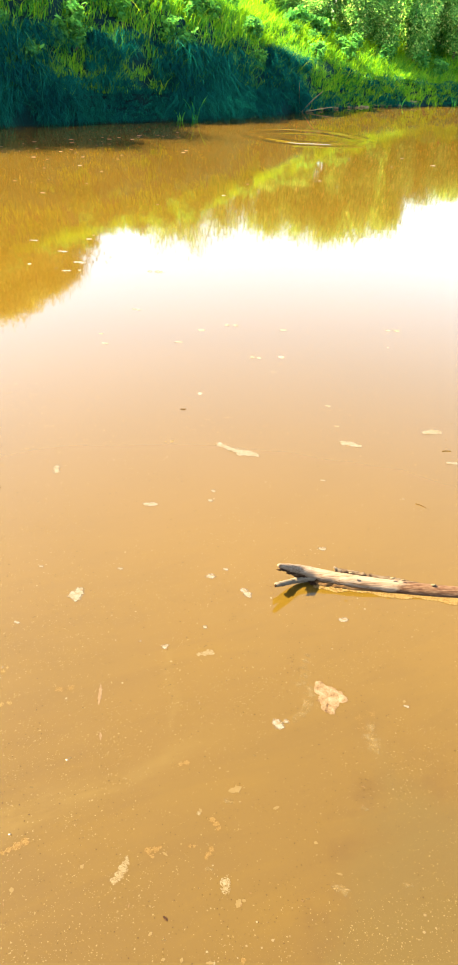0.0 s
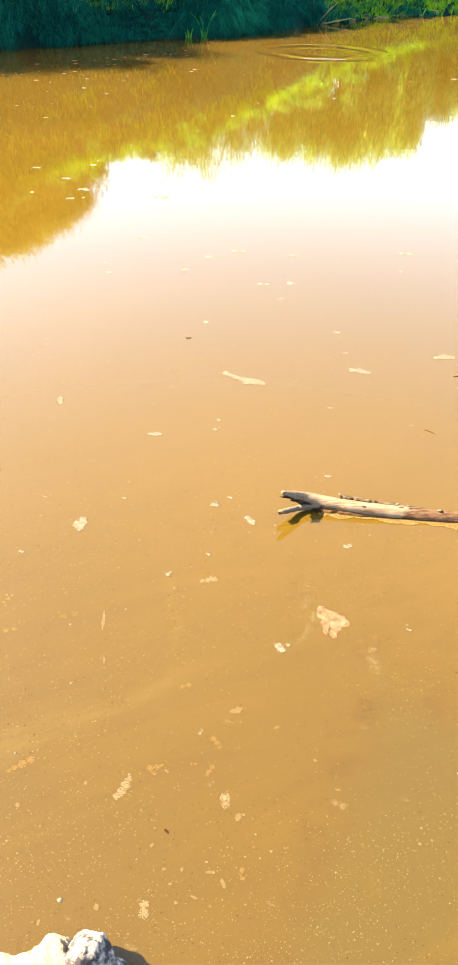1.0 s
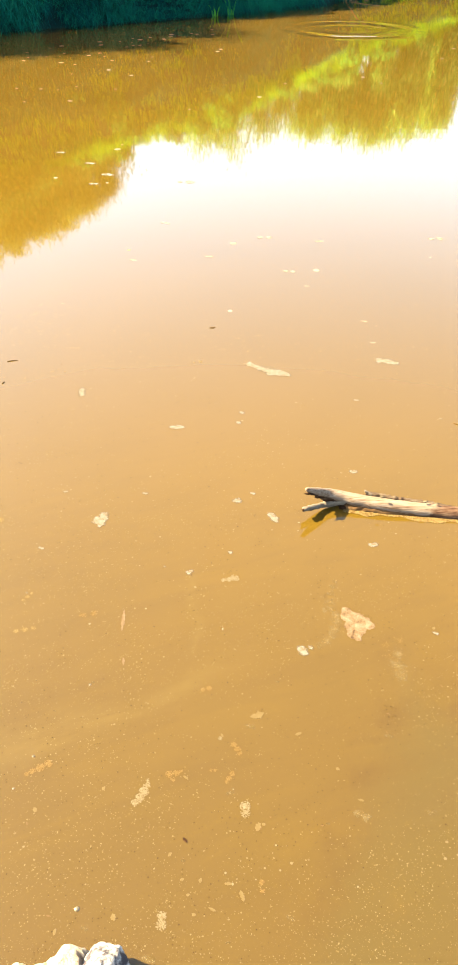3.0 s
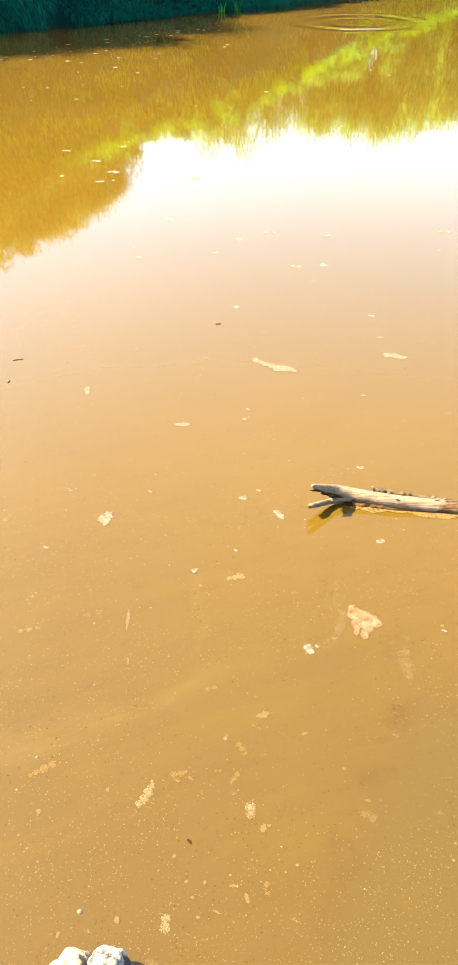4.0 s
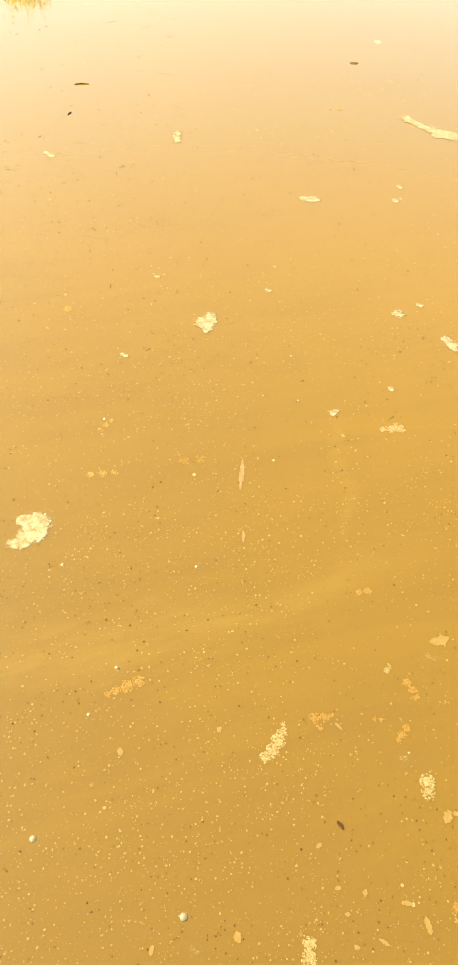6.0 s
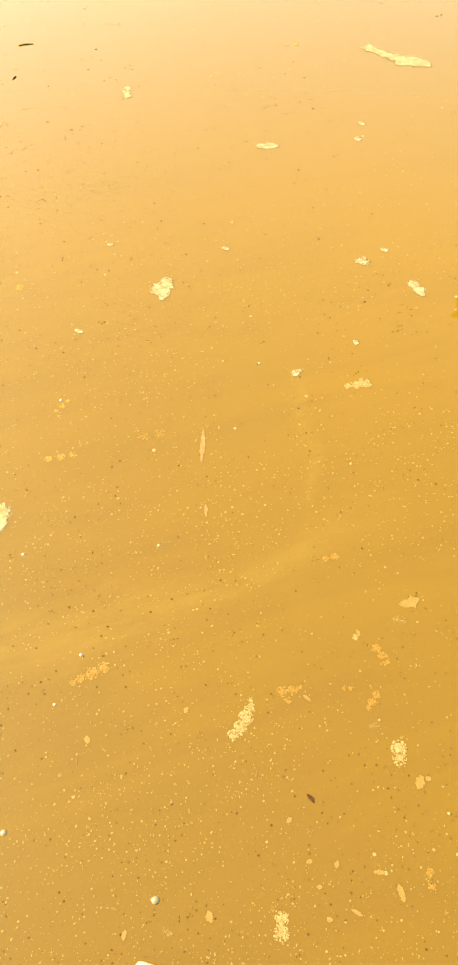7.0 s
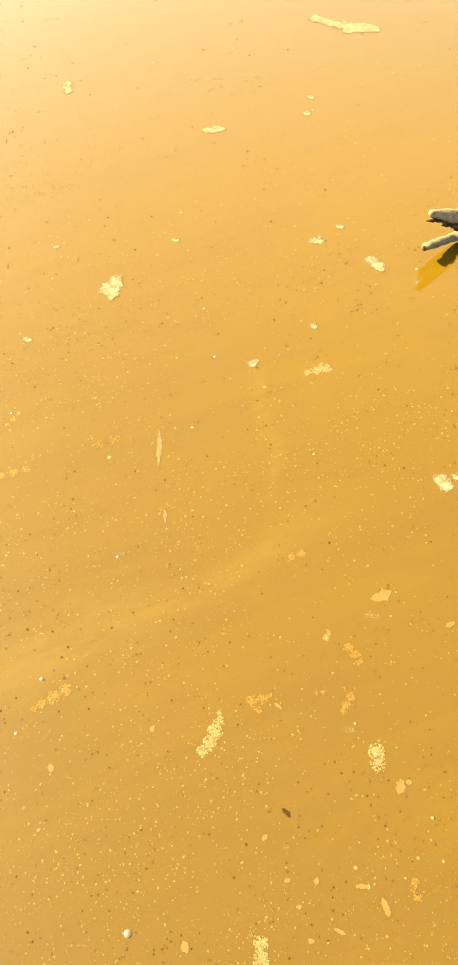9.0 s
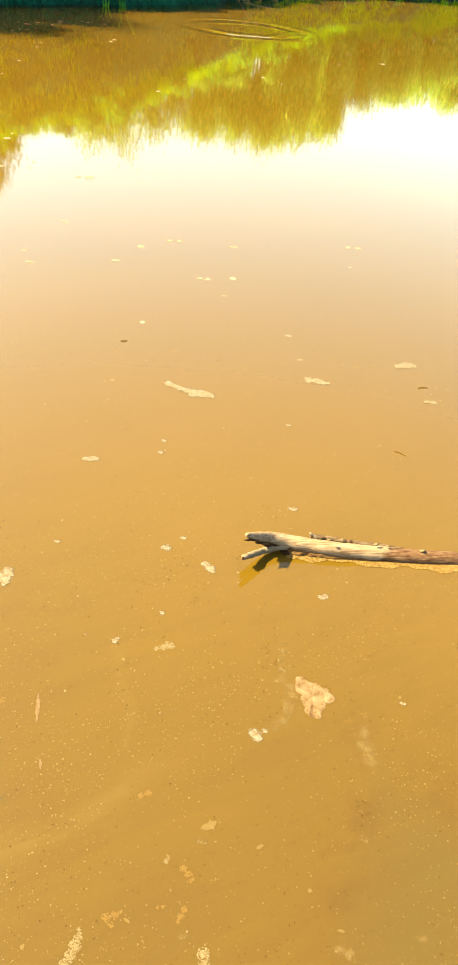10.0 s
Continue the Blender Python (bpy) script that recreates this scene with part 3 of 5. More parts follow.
def tree_meshes(seed, count=14000):
    """A small riverside tree one metre high: a tapered trunk, limbs, and a ragged crown of leaves."""
    rng = np.random.default_rng(seed)
    tv, tf = branch([(0, 0, -0.04, 0.030), (0.012, 0.01, 0.2, 0.023), (-0.015, 0.012, 0.5, 0.015), (0.01, -0.01, 0.9, 0.004)], 14, 8, 0.12, 30, seed)
    limb_parts, clumps = [], []
    for k in range(11):
        z0 = rng.uniform(0.18, 0.8)
        a = k * 2.4 + rng.normal(0, 0.3)
        reach = rng.uniform(0.16, 0.36) * (1.15 - 0.55 * z0)
        tip = np.array([math.cos(a) * reach, math.sin(a) * reach, z0 + rng.uniform(0.06, 0.2)])
        v, f = branch([(0, 0, z0 - 0.02, 0.011), (tip[0] * 0.5, tip[1] * 0.5, z0 + 0.05, 0.007), (*tip, 0.002)], 7, 5, 0.1, 30, k)
        limb_parts.append(mesh_of("limb", v, f, BARK, True))
        for u in (0.55, 0.8, 1.0):
            clumps.append(np.array([tip[0] * u, tip[1] * u, z0 + (tip[2] - z0) * u]) + rng.normal(0, 0.03, 3))
    clumps += [np.array([rng.normal(0, 0.05), rng.normal(0, 0.05), z]) for z in (0.82, 0.9, 0.96)]
    clumps = np.array(clumps)
    which = rng.integers(0, len(clumps), count)
    size = rng.uniform(0.055, 0.10, len(clumps))
    d = rng.normal(0, 1, (count, 3))
    c = clumps[which] + d * size[which][:, None] * [1, 1, 0.75]
    out = d / np.linalg.norm(d, axis=1)[:, None]
    ln = rng.uniform(0.020, 0.042, count)
    lv, lf = leaves(c, out, ln, ln * rng.uniform(0.35, 0.6, count), rng, 0.5)
    return mesh_of("trunk", tv, tf, BARK, True), limb_parts, mesh_of("crown", lv, lf, TREE_LEAF)


def make_shrubs():
    kinds = []
    for s in range(4):
        stems, crown = shrub_meshes(20 + s)
        ob = empty("shrub", (0, 0, 0))
        part("stems", stems, ob)
        part("crown", crown, ob)
        tagged(ob, "broad-leaved green shrub on top of the far bank", "shrub", "shrubs along the bank")
        kinds.append(ob)
    stems, crown = shrub_meshes(27, 2600, 8, (0.026, 0.056))
    airy = empty("shrub", (0, 0, 0))
    part("stems", stems, airy)
    part("crown", crown, airy)
    tagged(airy, "airy green shrub with gaps between its leaves", "shrub", "shrubs along the bank")
    used = False
    rng = random.Random(8)
    # x, y, height of the top, width
    spots = []
    for x, top in ((-2.7, 3.5), (-2.1, 3.2), (-1.5, 3.3), (-1.0, 4.0), (-0.3, 4.05), (0.5, 3.8), (1.2, 3.5), (2.0, 3.45), (2.8, 3.5), (3.6, 3.65), (4.4, 3.55), (5.2, 3.2), (6.0, 2.5),
                   (6.8, 2.35), (7.6, 2.25), (8.6, 2.3), (9.8, 2.3), (11.2, 2.6), (12.8, 2.8), (14.6, 2.9)):
        y = max(22.2, float(np.interp(x, SHORE_X, SHORE_Y)) + 2.4)
        k = y / 22.0
        top += 0.2
        spots.append((x * k, y, (top + 1.65) * k - 1.65, 1.5))
        spots.append((x * k + rng.uniform(-.3, .3), y - 0.6, min((top + 1.65) * k - 1.65, 2.6) - rng.uniform(0.2, 0.6), 1.3))
        spots.append((x * k * 1.1 + rng.uniform(-.3, .3), y + 2.0, (top + 1.65) * k * 1.06 - 1.75, 1.9))
    # left of x = -5: mostly out of view, added to shade bank and water
    for x, y, top in ((-3.1, 18.9, 3.5), (-4.9, 15.9, 3.1), (-5.8, 15.3, 3.7), (-6.8, 14.7, 4.4), (-7.8, 14.2, 4.8), (-9.0, 13.7, 4.2),
                      (-10.3, 13.2, 4.4), (-11.6, 12.9, 4.6), (-13, 12.6, 4.8), (-15, 12.2, 5.0), (-4.4, 14.8, 2.7), (-5.1, 14.2, 3.2), (-5.8, 13.7, 3.5), (-6.5, 13.3, 3.6), (-7.2, 13.0, 3.7), (-8.0, 12.6, 3.9), (-9.0, 12.2, 4.3), (-10.2, 11.8, 4.8), (-4.8, 14.6, 2.9), (-5.4, 14.7, 3.3), (-6.1, 14.2, 3.6), (-6.9, 13.7, 3.8),
                      (-7.6, 13.2, 3.9), (-8.5, 13.0, 4.3), (-5.5, 13.3, 2.7), (-6.3, 12.9, 2.8), (-7.1, 12.5, 3.0), (-8.2, 12.1, 3.4),
                      (-3.4, 19.4, 3.9), (-5, 18.2, 4.3), (-7, 17.2, 4.6)):
        spots.append((x, y, top, 2.0))
    for i, (x, y, top, wide) in enumerate(spots):
        z = float(ground_z(x, y))
        h = max(top - z, 0.5)
        m = pose(x, y, z, rng.uniform(-5, 5), rng.uniform(-5, 5), rng.uniform(0, 360)) @ Matrix.Diagonal((wide * rng.uniform(.9, 1.1), wide * rng.uniform(.9, 1.1), h, 1))
        gappy = -1.6 < x * 22 / y < 1.5 and y > 21.9
        if i < 4 and not gappy:
            kinds[i].matrix_basis = m
        elif gappy and not used:
            airy.matrix_basis, used = m, True
        else:
            src = airy if gappy else kinds[i % 4]
            cp = copy_thing(src, Matrix())
            cp.matrix_basis = m


def make_weeds():
    """Small leafy weeds that stand out of the grass on the bank."""
    kinds = []
    for s in range(3):
        stems, crown = shrub_meshes(70 + s, 300, 6, (0.12, 0.24), WEED_LEAF)
        ob = empty("weed", (0, 0, 0))
        part("stems", stems, ob)
        part("crown", crown, ob)
        tagged(ob, "leafy green weed in the grass of the far bank", "weed", "weeds on the bank")
        kinds.append(ob)
    rng = random.Random(31)
    for i in range(150):
        x = rng.uniform(-4.5, 7.5)
        y = float(np.interp(x, SHORE_X, SHORE_Y)) + rng.uniform(0.4, 4.2) / 0.8
        k = rng.uniform(0.25, 0.55)
        m = pose(x, y, float(ground_z(x, y)), rng.uniform(-12, 20), rng.uniform(-12, 12), rng.uniform(0, 360)) @ Matrix.Diagonal((k * 1.2, k * 1.2, k, 1))
        if i < 3:
            kinds[i].matrix_basis = m
        else:
            copy_thing(kinds[i % 3], Matrix()).matrix_basis = m


def make_trees():
    kinds = []
    for s in range(3):
        trunk, limbs, crown = tree_meshes(40 + s)
        ob = empty("tree", (0, 0, 0))
        part("trunk", trunk, ob)
        for l in limbs:
            part("limb", l, ob)
        part("crown", crown, ob)
        tagged(ob, "leafy green riverside tree on the shaded bank", "tree", "trees along the bank")
        kinds.append(ob)
    rng = random.Random(4)
    # x, y, height of the top, width
    # left of x = -8: unseen, added to cast shade over bank and water
    spots = [(-6.8, 14.6, 4.3, 2.4), (-5.6, 15.3, 4.0, 2.2), (-5.45, 18.9, 5.4, 2.4), (-3.9, 18.25, 4.3, 2.0), (-7.6, 19.6, 5.6, 2.4), (-4.3, 19.6, 5.0, 2.2), (-3.5, 19.3, 4.25, 1.5), (-8.2, 13.9, 5.0, 2.8), (-9.8, 13.2, 5.6, 3.0), (-7.4, 13.3, 4.2, 2.4), (-9.0, 12.6, 4.9, 2.8), (-10.6, 12.2, 5.8, 3.0), (-12.4, 11.8, 7.2, 3.2),
             (-11.5, 12.8, 6.5, 3.4), (-14.0, 12.4, 6.6, 3.6), (-17.5, 11.8, 7.2, 4.0), (-6.4, 18.4, 5.6, 3.0), (-8.5, 17.5, 6.0, 3.4), (-11, 17, 6.6, 3.6), (-4.8, 19.0, 5.0, 2.6), (-22, 11.5, 8.0, 4.6), (-15, 17, 7.6, 4.4)]
    # unseen tall ones added upstream, whose shade lies on the water along the bank
    spots += [(-8.3, 12.5, 4.9, 2.6), (-8.1, 13.6, 5.9, 2.8), (-8.2, 14.8, 6.6, 3.0)]
    for i, (x, y, top, wide) in enumerate(spots):
        top += 0.22 if y > 17.8 or x > -7 else 0.0
        z = float(ground_z(x, y))
        m = pose(x, y, z, rng.uniform(-4, 4), rng.uniform(-4, 4), rng.uniform(0, 360)) @ Matrix.Diagonal((wide, wide, top - z, 1))
        if i < 3:
            kinds[i].matrix_basis = m
        else:
            copy_thing(kinds[i % 3], Matrix()).matrix_basis = m


make_shrubs()
make_weeds()
make_trees()


# ---------------------------------------------------------------- far bank: reeds and drift
def make_reed(x, y, height, count, seed, label):
    rng = np.random.default_rng(seed)
    ob = empty("reed_clump", (x, y, max(float(ground_z(x, y)), 0.0)))
    for k in range(count):
        a, ln = rng.uniform(0, 6.28), rng.uniform(0.25, 0.6)
        h = height * rng.uniform(0.6, 1.05)
        v, f = blades(np.array([[0.03 * math.cos(a), 0.03 * math.sin(a), -0.05]]), np.array([h]), np.array([0.016 + 0.030 * height]),
                      np.array([[math.cos(a) * ln * h, math.sin(a) * ln * h, 0]]), np.array([rng.uniform(0.1, 0.45)]), rng)
        part("blade", mesh_of("blade", v, f, REED), ob)
    tagged(ob, label, "reeds", "reeds at the waterline")


make_reed(-0.42, 15.05, 0.34, 10, 1, "bright green reeds at the foot of the bank")
make_reed(-0.16, 15.26, 0.62, 12, 2, "tall bright green reeds at the foot of the bank")
make_reed(4.8, 20.25, 0.35, 5, 5, "short green reeds by the waterline")
make_reed(6.4, 21.25, 0.4, 6, 6, "short green reeds by the waterline")


def make_dead_branch():
    ob = empty("dead_branch", (2.06, 17.62, 0.04))
    v, f = branch([(0, 0, -0.06, 0.014), (0.22, -0.05, 0.2, 0.011), (0.42, -0.08, 0.38, 0.006)], 10, 7, 0.2, 20, 3)
    part("stem", mesh_of("stem", v, f, TWIG, True), ob)
    v, f = branch([(-0.02, -0.02, -0.04, 0.010), (-0.07, -0.04, 0.28, 0.008), (-0.08, -0.03, 0.55, 0.004)], 10, 6, 0.2, 20, 4)
    part("side_twig", mesh_of("side_twig", v, f, TWIG, True), ob)
    v, f = branch([(0.10, 0.05, -0.03, 0.012), (0.4, 0.15, 0.02, 0.010), (0.75, 0.35, 0.06, 0.006)], 10, 7, 0.2, 20, 5)
    part("fallen_limb", mesh_of("fallen_limb", v, f, TWIG, True), ob)
    tagged(ob, "dry brown dead branch propped on the muddy bank", "branch")


make_dead_branch()


def lump_mesh(name, radius, seed, material, squash=(1, 1, 0.8), rough=0.35, detail=3):
    """A rounded, knobbly stone or lump."""
    bm = bmesh.new()
    bmesh.ops.create_icosphere(bm, subdivisions=detail, radius=1.0)
    for v in bm.verts:
        k = 1 + rough * wob(v.co, 1.1, seed) + rough * 0.4 * wob(v.co, 3.2, seed + 5) + rough * 0.16 * wob(v.co, 9, seed + 9) + rough * 0.11 * wob(v.co, 21, seed + 2)
        v.co = Vector((v.co.x * squash[0], v.co.y * squash[1], v.co.z * squash[2])) * k * radius
    me = bpy.data.meshes.new(name)
    bm.to_mesh(me)
    bm.free()
    me.materials.append(material)
    me.polygons.foreach_set("use_smooth", [True] * len(me.polygons))
    return me


def make_litter():
    rng = random.Random(12)
    for k in range(22):
        x = 2.2 + 3.2 * k / 22 + rng.uniform(-0.08, 0.08)
        y = float(np.interp(x, SHORE_X, SHORE_Y)) + rng.uniform(-0.02, 0.10)
        ob = new("drift_litter", lump_mesh("drift_litter", rng.uniform(0.03, 0.075), rng.random() * 9, TWIG, (1.6, 0.8, 0.4), 0.6))
        ob.location = (x, y, max(float(ground_z(x, y)), 0.0) + 0.01)
        tagged(ob, "heap of dry brown leaf litter stranded at the waterline", "leaf litter", "litter along the waterline")


make_litter()


# ---------------------------------------------------------------- near shore: stones
def make_stones():
    rows = [(-0.186, 0.625, 0.050, 0.048, DARK_STONE, (0.95, 0.95, 1.05)), (-0.266, 0.618, 0.024, 0.056, STONE, (1.15, 0.95, 0.85)),
            (-0.342, 0.606, 0.014, 0.046, STONE, (1.2, 0.9, 0.8)), (-0.412, 0.604, 0.012, 0.042, STONE, (1.3, 0.8, 0.8)),
            (-0.140, 0.604, 0.012, 0.036, DARK_STONE, (1, 1, 0.9)), (-0.218, 0.55, 0.042, 0.058, STONE, (1, 1, 0.8)),
            (-0.318, 0.54, 0.030, 0.062, STONE, (1.2, 1, 0.8)), (-0.15, 0.53, 0.032, 0.052, STONE, (1, 1, 0.8)), (-0.49, 0.56, 0.018, 0.06, STONE, (1.2, 1, 0.8))]
    for i, (x, y, z, r, mat, sq) in enumerate(rows):
        ob = new("stone", lump_mesh("stone", r, i * 1.7 + 2, mat, sq, 0.20 if mat is DARK_STONE else 0.34, 5))
        ob.location = (x - 0.006, y - 0.020, z - 0.006)
        word = "dark mottled round stone" if mat is DARK_STONE else "sun-bleached pale lumpy stone"
        tagged(ob, word + " at the edge of the muddy water", "stone", "stones on the near shore")


make_stones()


# ---------------------------------------------------------------- driftwood
def make_log():
    base = Vector((0.30, 2.0, 0.0))
    ob = empty("driftwood_log", base)

    def sink(x, y, z):
        """The trunk dips steeply behind its raised tip and then lies low in the water."""
        low = float(np.interp(x, [0.264, 0.30, 0.345, 0.385, 0.44, 0.55, 0.68, 0.84], [0, 0.017, 0.034, 0.036, 0.029, 0.017, 0.010, 0.003]))
        return x, y + 1.25 * low, z - low

    def local(rows):
        rows = [(*sink(x, y, z), r) for x, y, z, r in rows]
        return [(x - base.x, y - base.y, z, r) for x, y, z, r in rows]

    axis_rows = [(0.264, 1.966, 0.104, 0.0040), (0.270, 1.966, 0.101, 0.0080), (0.288, 1.967, 0.096, 0.0110), (0.312, 1.969, 0.090, 0.0140), (0.345, 1.972, 0.081, 0.0175), (0.385, 1.974, 0.069, 0.0200), (0.44, 1.974, 0.054, 0.0212), (0.55, 1.970, 0.035, 0.0222),
                 (0.68, 1.966, 0.020, 0.0235), (0.84, 1.960, 0.005, 0.0245), (1.02, 1.950, -0.009, 0.0255), (1.30, 1.93, -0.037, 0.025)]
    v, f = branch(local(axis_rows), 130, 26, 0.055, 30, 1.0)
    part("trunk", mesh_of("trunk", v, f, WOOD, True), ob, "bleached stripped trunk, dark bark towards its sunken end")
    v, f = branch(local([(0.392, 1.966, 0.040, 0.0120), (0.42, 1.966, 0.030, 0.0180), (0.48, 1.966, 0.024, 0.0200), (0.55, 1.964, 0.014, 0.0205), (0.68, 1.961, 0.002, 0.0210), (0.84, 1.955, -0.010, 0.021), (0.95, 1.95, -0.022, 0.020)]), 60, 18, 0.16, 60, 8.0)
    part("wet_flank", mesh_of("wet_flank", v, f, WET_WOOD, True), ob, "wet orange brown underside at the waterline")
    # dark torn splinters along the underside of the upper prong
    spine = np.array(axis_rows)
    rng = np.random.default_rng(7)
    for k in range(11):
        x0 = 0.288 + 0.0115 * k
        y0, z0, r0 = (float(np.interp(x0, spine[:, 0], spine[:, j])) for j in (1, 2, 3))
        y0, z0, r = y0 - r0 * 0.62, z0 - r0 * 0.72, 0.0034 + 0.0003 * k
        tip = (x0 - rng.uniform(0.018, 0.040), y0 - rng.uniform(0.0, 0.004), z0 + rng.uniform(-0.003, 0.005))
        v, f = branch(local([(x0 + 0.012, y0 + 0.002, z0, r * 1.4), (0.5 * (x0 + tip[0]), 0.5 * (y0 + tip[1]), 0.5 * (z0 + tip[2]), r), (*tip, r * 0.3)]), 12, 8, 0.5, 110, k)
        part("splinter", mesh_of("splinter", v, f, TORN_WOOD if k % 3 else DARK_BARK, True), ob)
    v, f = branch(local([(0.2550, 1.944, 0.035, 0.0050), (0.2590, 1.945, 0.035, 0.0086), (0.2680, 1.947, 0.036, 0.0096), (0.280, 1.949, 0.038, 0.0088), (0.30, 1.952, 0.041, 0.0088), (0.33, 1.957, 0.046, 0.0100), (0.365, 1.962, 0.052, 0.0122), (0.41, 1.970, 0.058, 0.0145)]), 48, 16, 0.22, 70, 2.0)
    part("lower_prong", mesh_of("lower_prong", v, f, GREY_WOOD, True), ob, "silver grey forked prong with a knobbed tip")
    me = lump_mesh("knot_hole", 0.0052, 4, DARK_BARK, (0.8, 1, 1), 0.3, 2)
    part("knot_hole", me, ob).location = Vector((0.2572, 1.9380, 0.0385)) - base
    for k, (dx, dy, dz, r) in enumerate(((0.400, 1.958, 0.030, 0.0150), (0.425, 1.956, 0.022, 0.0110), (0.470, 1.960, 0.016, 0.0095))):
        me = lump_mesh("knot", r, 3 + k, DARK_BARK, (1.3, 0.9, 0.8), 0.8, 3)
        part("knot", me, ob, "dark wet knot under the fork").location = Vector(sink(dx, dy, dz)) - base
    v, f = branch(local([(0.470, 1.994, 0.064, 0.0065), (0.50, 1.994, 0.059, 0.0088), (0.56, 1.990, 0.050, 0.0085), (0.60, 1.987, 0.044, 0.0095), (0.70, 1.981, 0.031, 0.0085), (0.80, 1.973, 0.016, 0.007)]), 60, 12, 0.45, 130, 5.0)
    part("side_branch", mesh_of("side_branch", v, f, MOTTLED_BARK, True), ob, "side branch in mottled brown bark")
    v, f = branch(local([(0.490, 1.992, 0.063, 0.0060), (0.474, 1.994, 0.072, 0.0052), (0.465, 1.995, 0.079, 0.0032)]), 8, 8, 0.4, 90, 6.0)
    part("stub", mesh_of("stub", v, f, GREY_WOOD, True), ob)
    # scum caught along the waterline of the log
    rng = np.random.default_rng(9)
    cv, cf = [], []
    for k in range(9000):
        x = rng.uniform(0.395, 1.16)
        wide = 0.030 + 0.007 * math.sin(x * 31) + 0.004 * math.sin(x * 83)
        y = float(np.interp(x, [0.4, 0.55, 0.68, 0.84, 1.02, 1.3], [1.966, 1.962, 1.952, 1.940, 1.929, 1.912])) - wide * rng.uniform(0, 1) ** 1.3
        y = sink(x, y, 0)[1]
        crumb(cv, cf, Vector((x, y, 0.001)) - base, rng.uniform(0.0012, 0.0036), rng, 0.3)
    part("scum_fringe", mesh_of("scum_fringe", cv, cf, FRINGE), ob, "tan scum caught along the log's waterline")
    for k, (x, y, z, r) in enumerate(((0.515, 1.985, 0.062, 0.004), (0.660, 1.983, 0.045, 0.005), (0.695, 1.978, 0.041, 0.004), (0.80, 1.966, 0.032, 0.006))):
        me = lump_mesh("foam_fleck", r, k + 20, FOAM, (1.6, 0.8, 0.6), 0.5, 2)
        part("foam_fleck", me, ob, "dab of pale foam on the bark").location = Vector((x, y, z)) - base
    tagged(ob, "bleached forked driftwood log half sunk in the muddy water", "driftwood")


def crumb(verts, faces, at, r, rng, flat=0.12):
    """One irregular flattened crumb of fourteen faces, added to the lists."""
    k = len(verts)
    a0 = rng.uniform(0, 6.28)
    for ring, (rad, z) in enumerate(((1.0, 0.0), (0.62, 0.75))):
        for j in range(6):
            a = a0 + j * math.pi / 3 + ring * 0.4
            q = rad * r * rng.uniform(0.7, 1.25)
            verts.append((at[0] + q * math.cos(a), at[1] + q * math.sin(a), at[2] + z * r * flat * rng.uniform(0.7, 1.2)))
    verts.append((at[0], at[1], at[2] + r * flat))
    for j in range(6):
        n = (j + 1) % 6
        faces.append((k + j, k + n, k + 6 + n, k + 6 + j))
        faces.append((k + 6 + j, k + 6 + n, k + 12))


make_log()


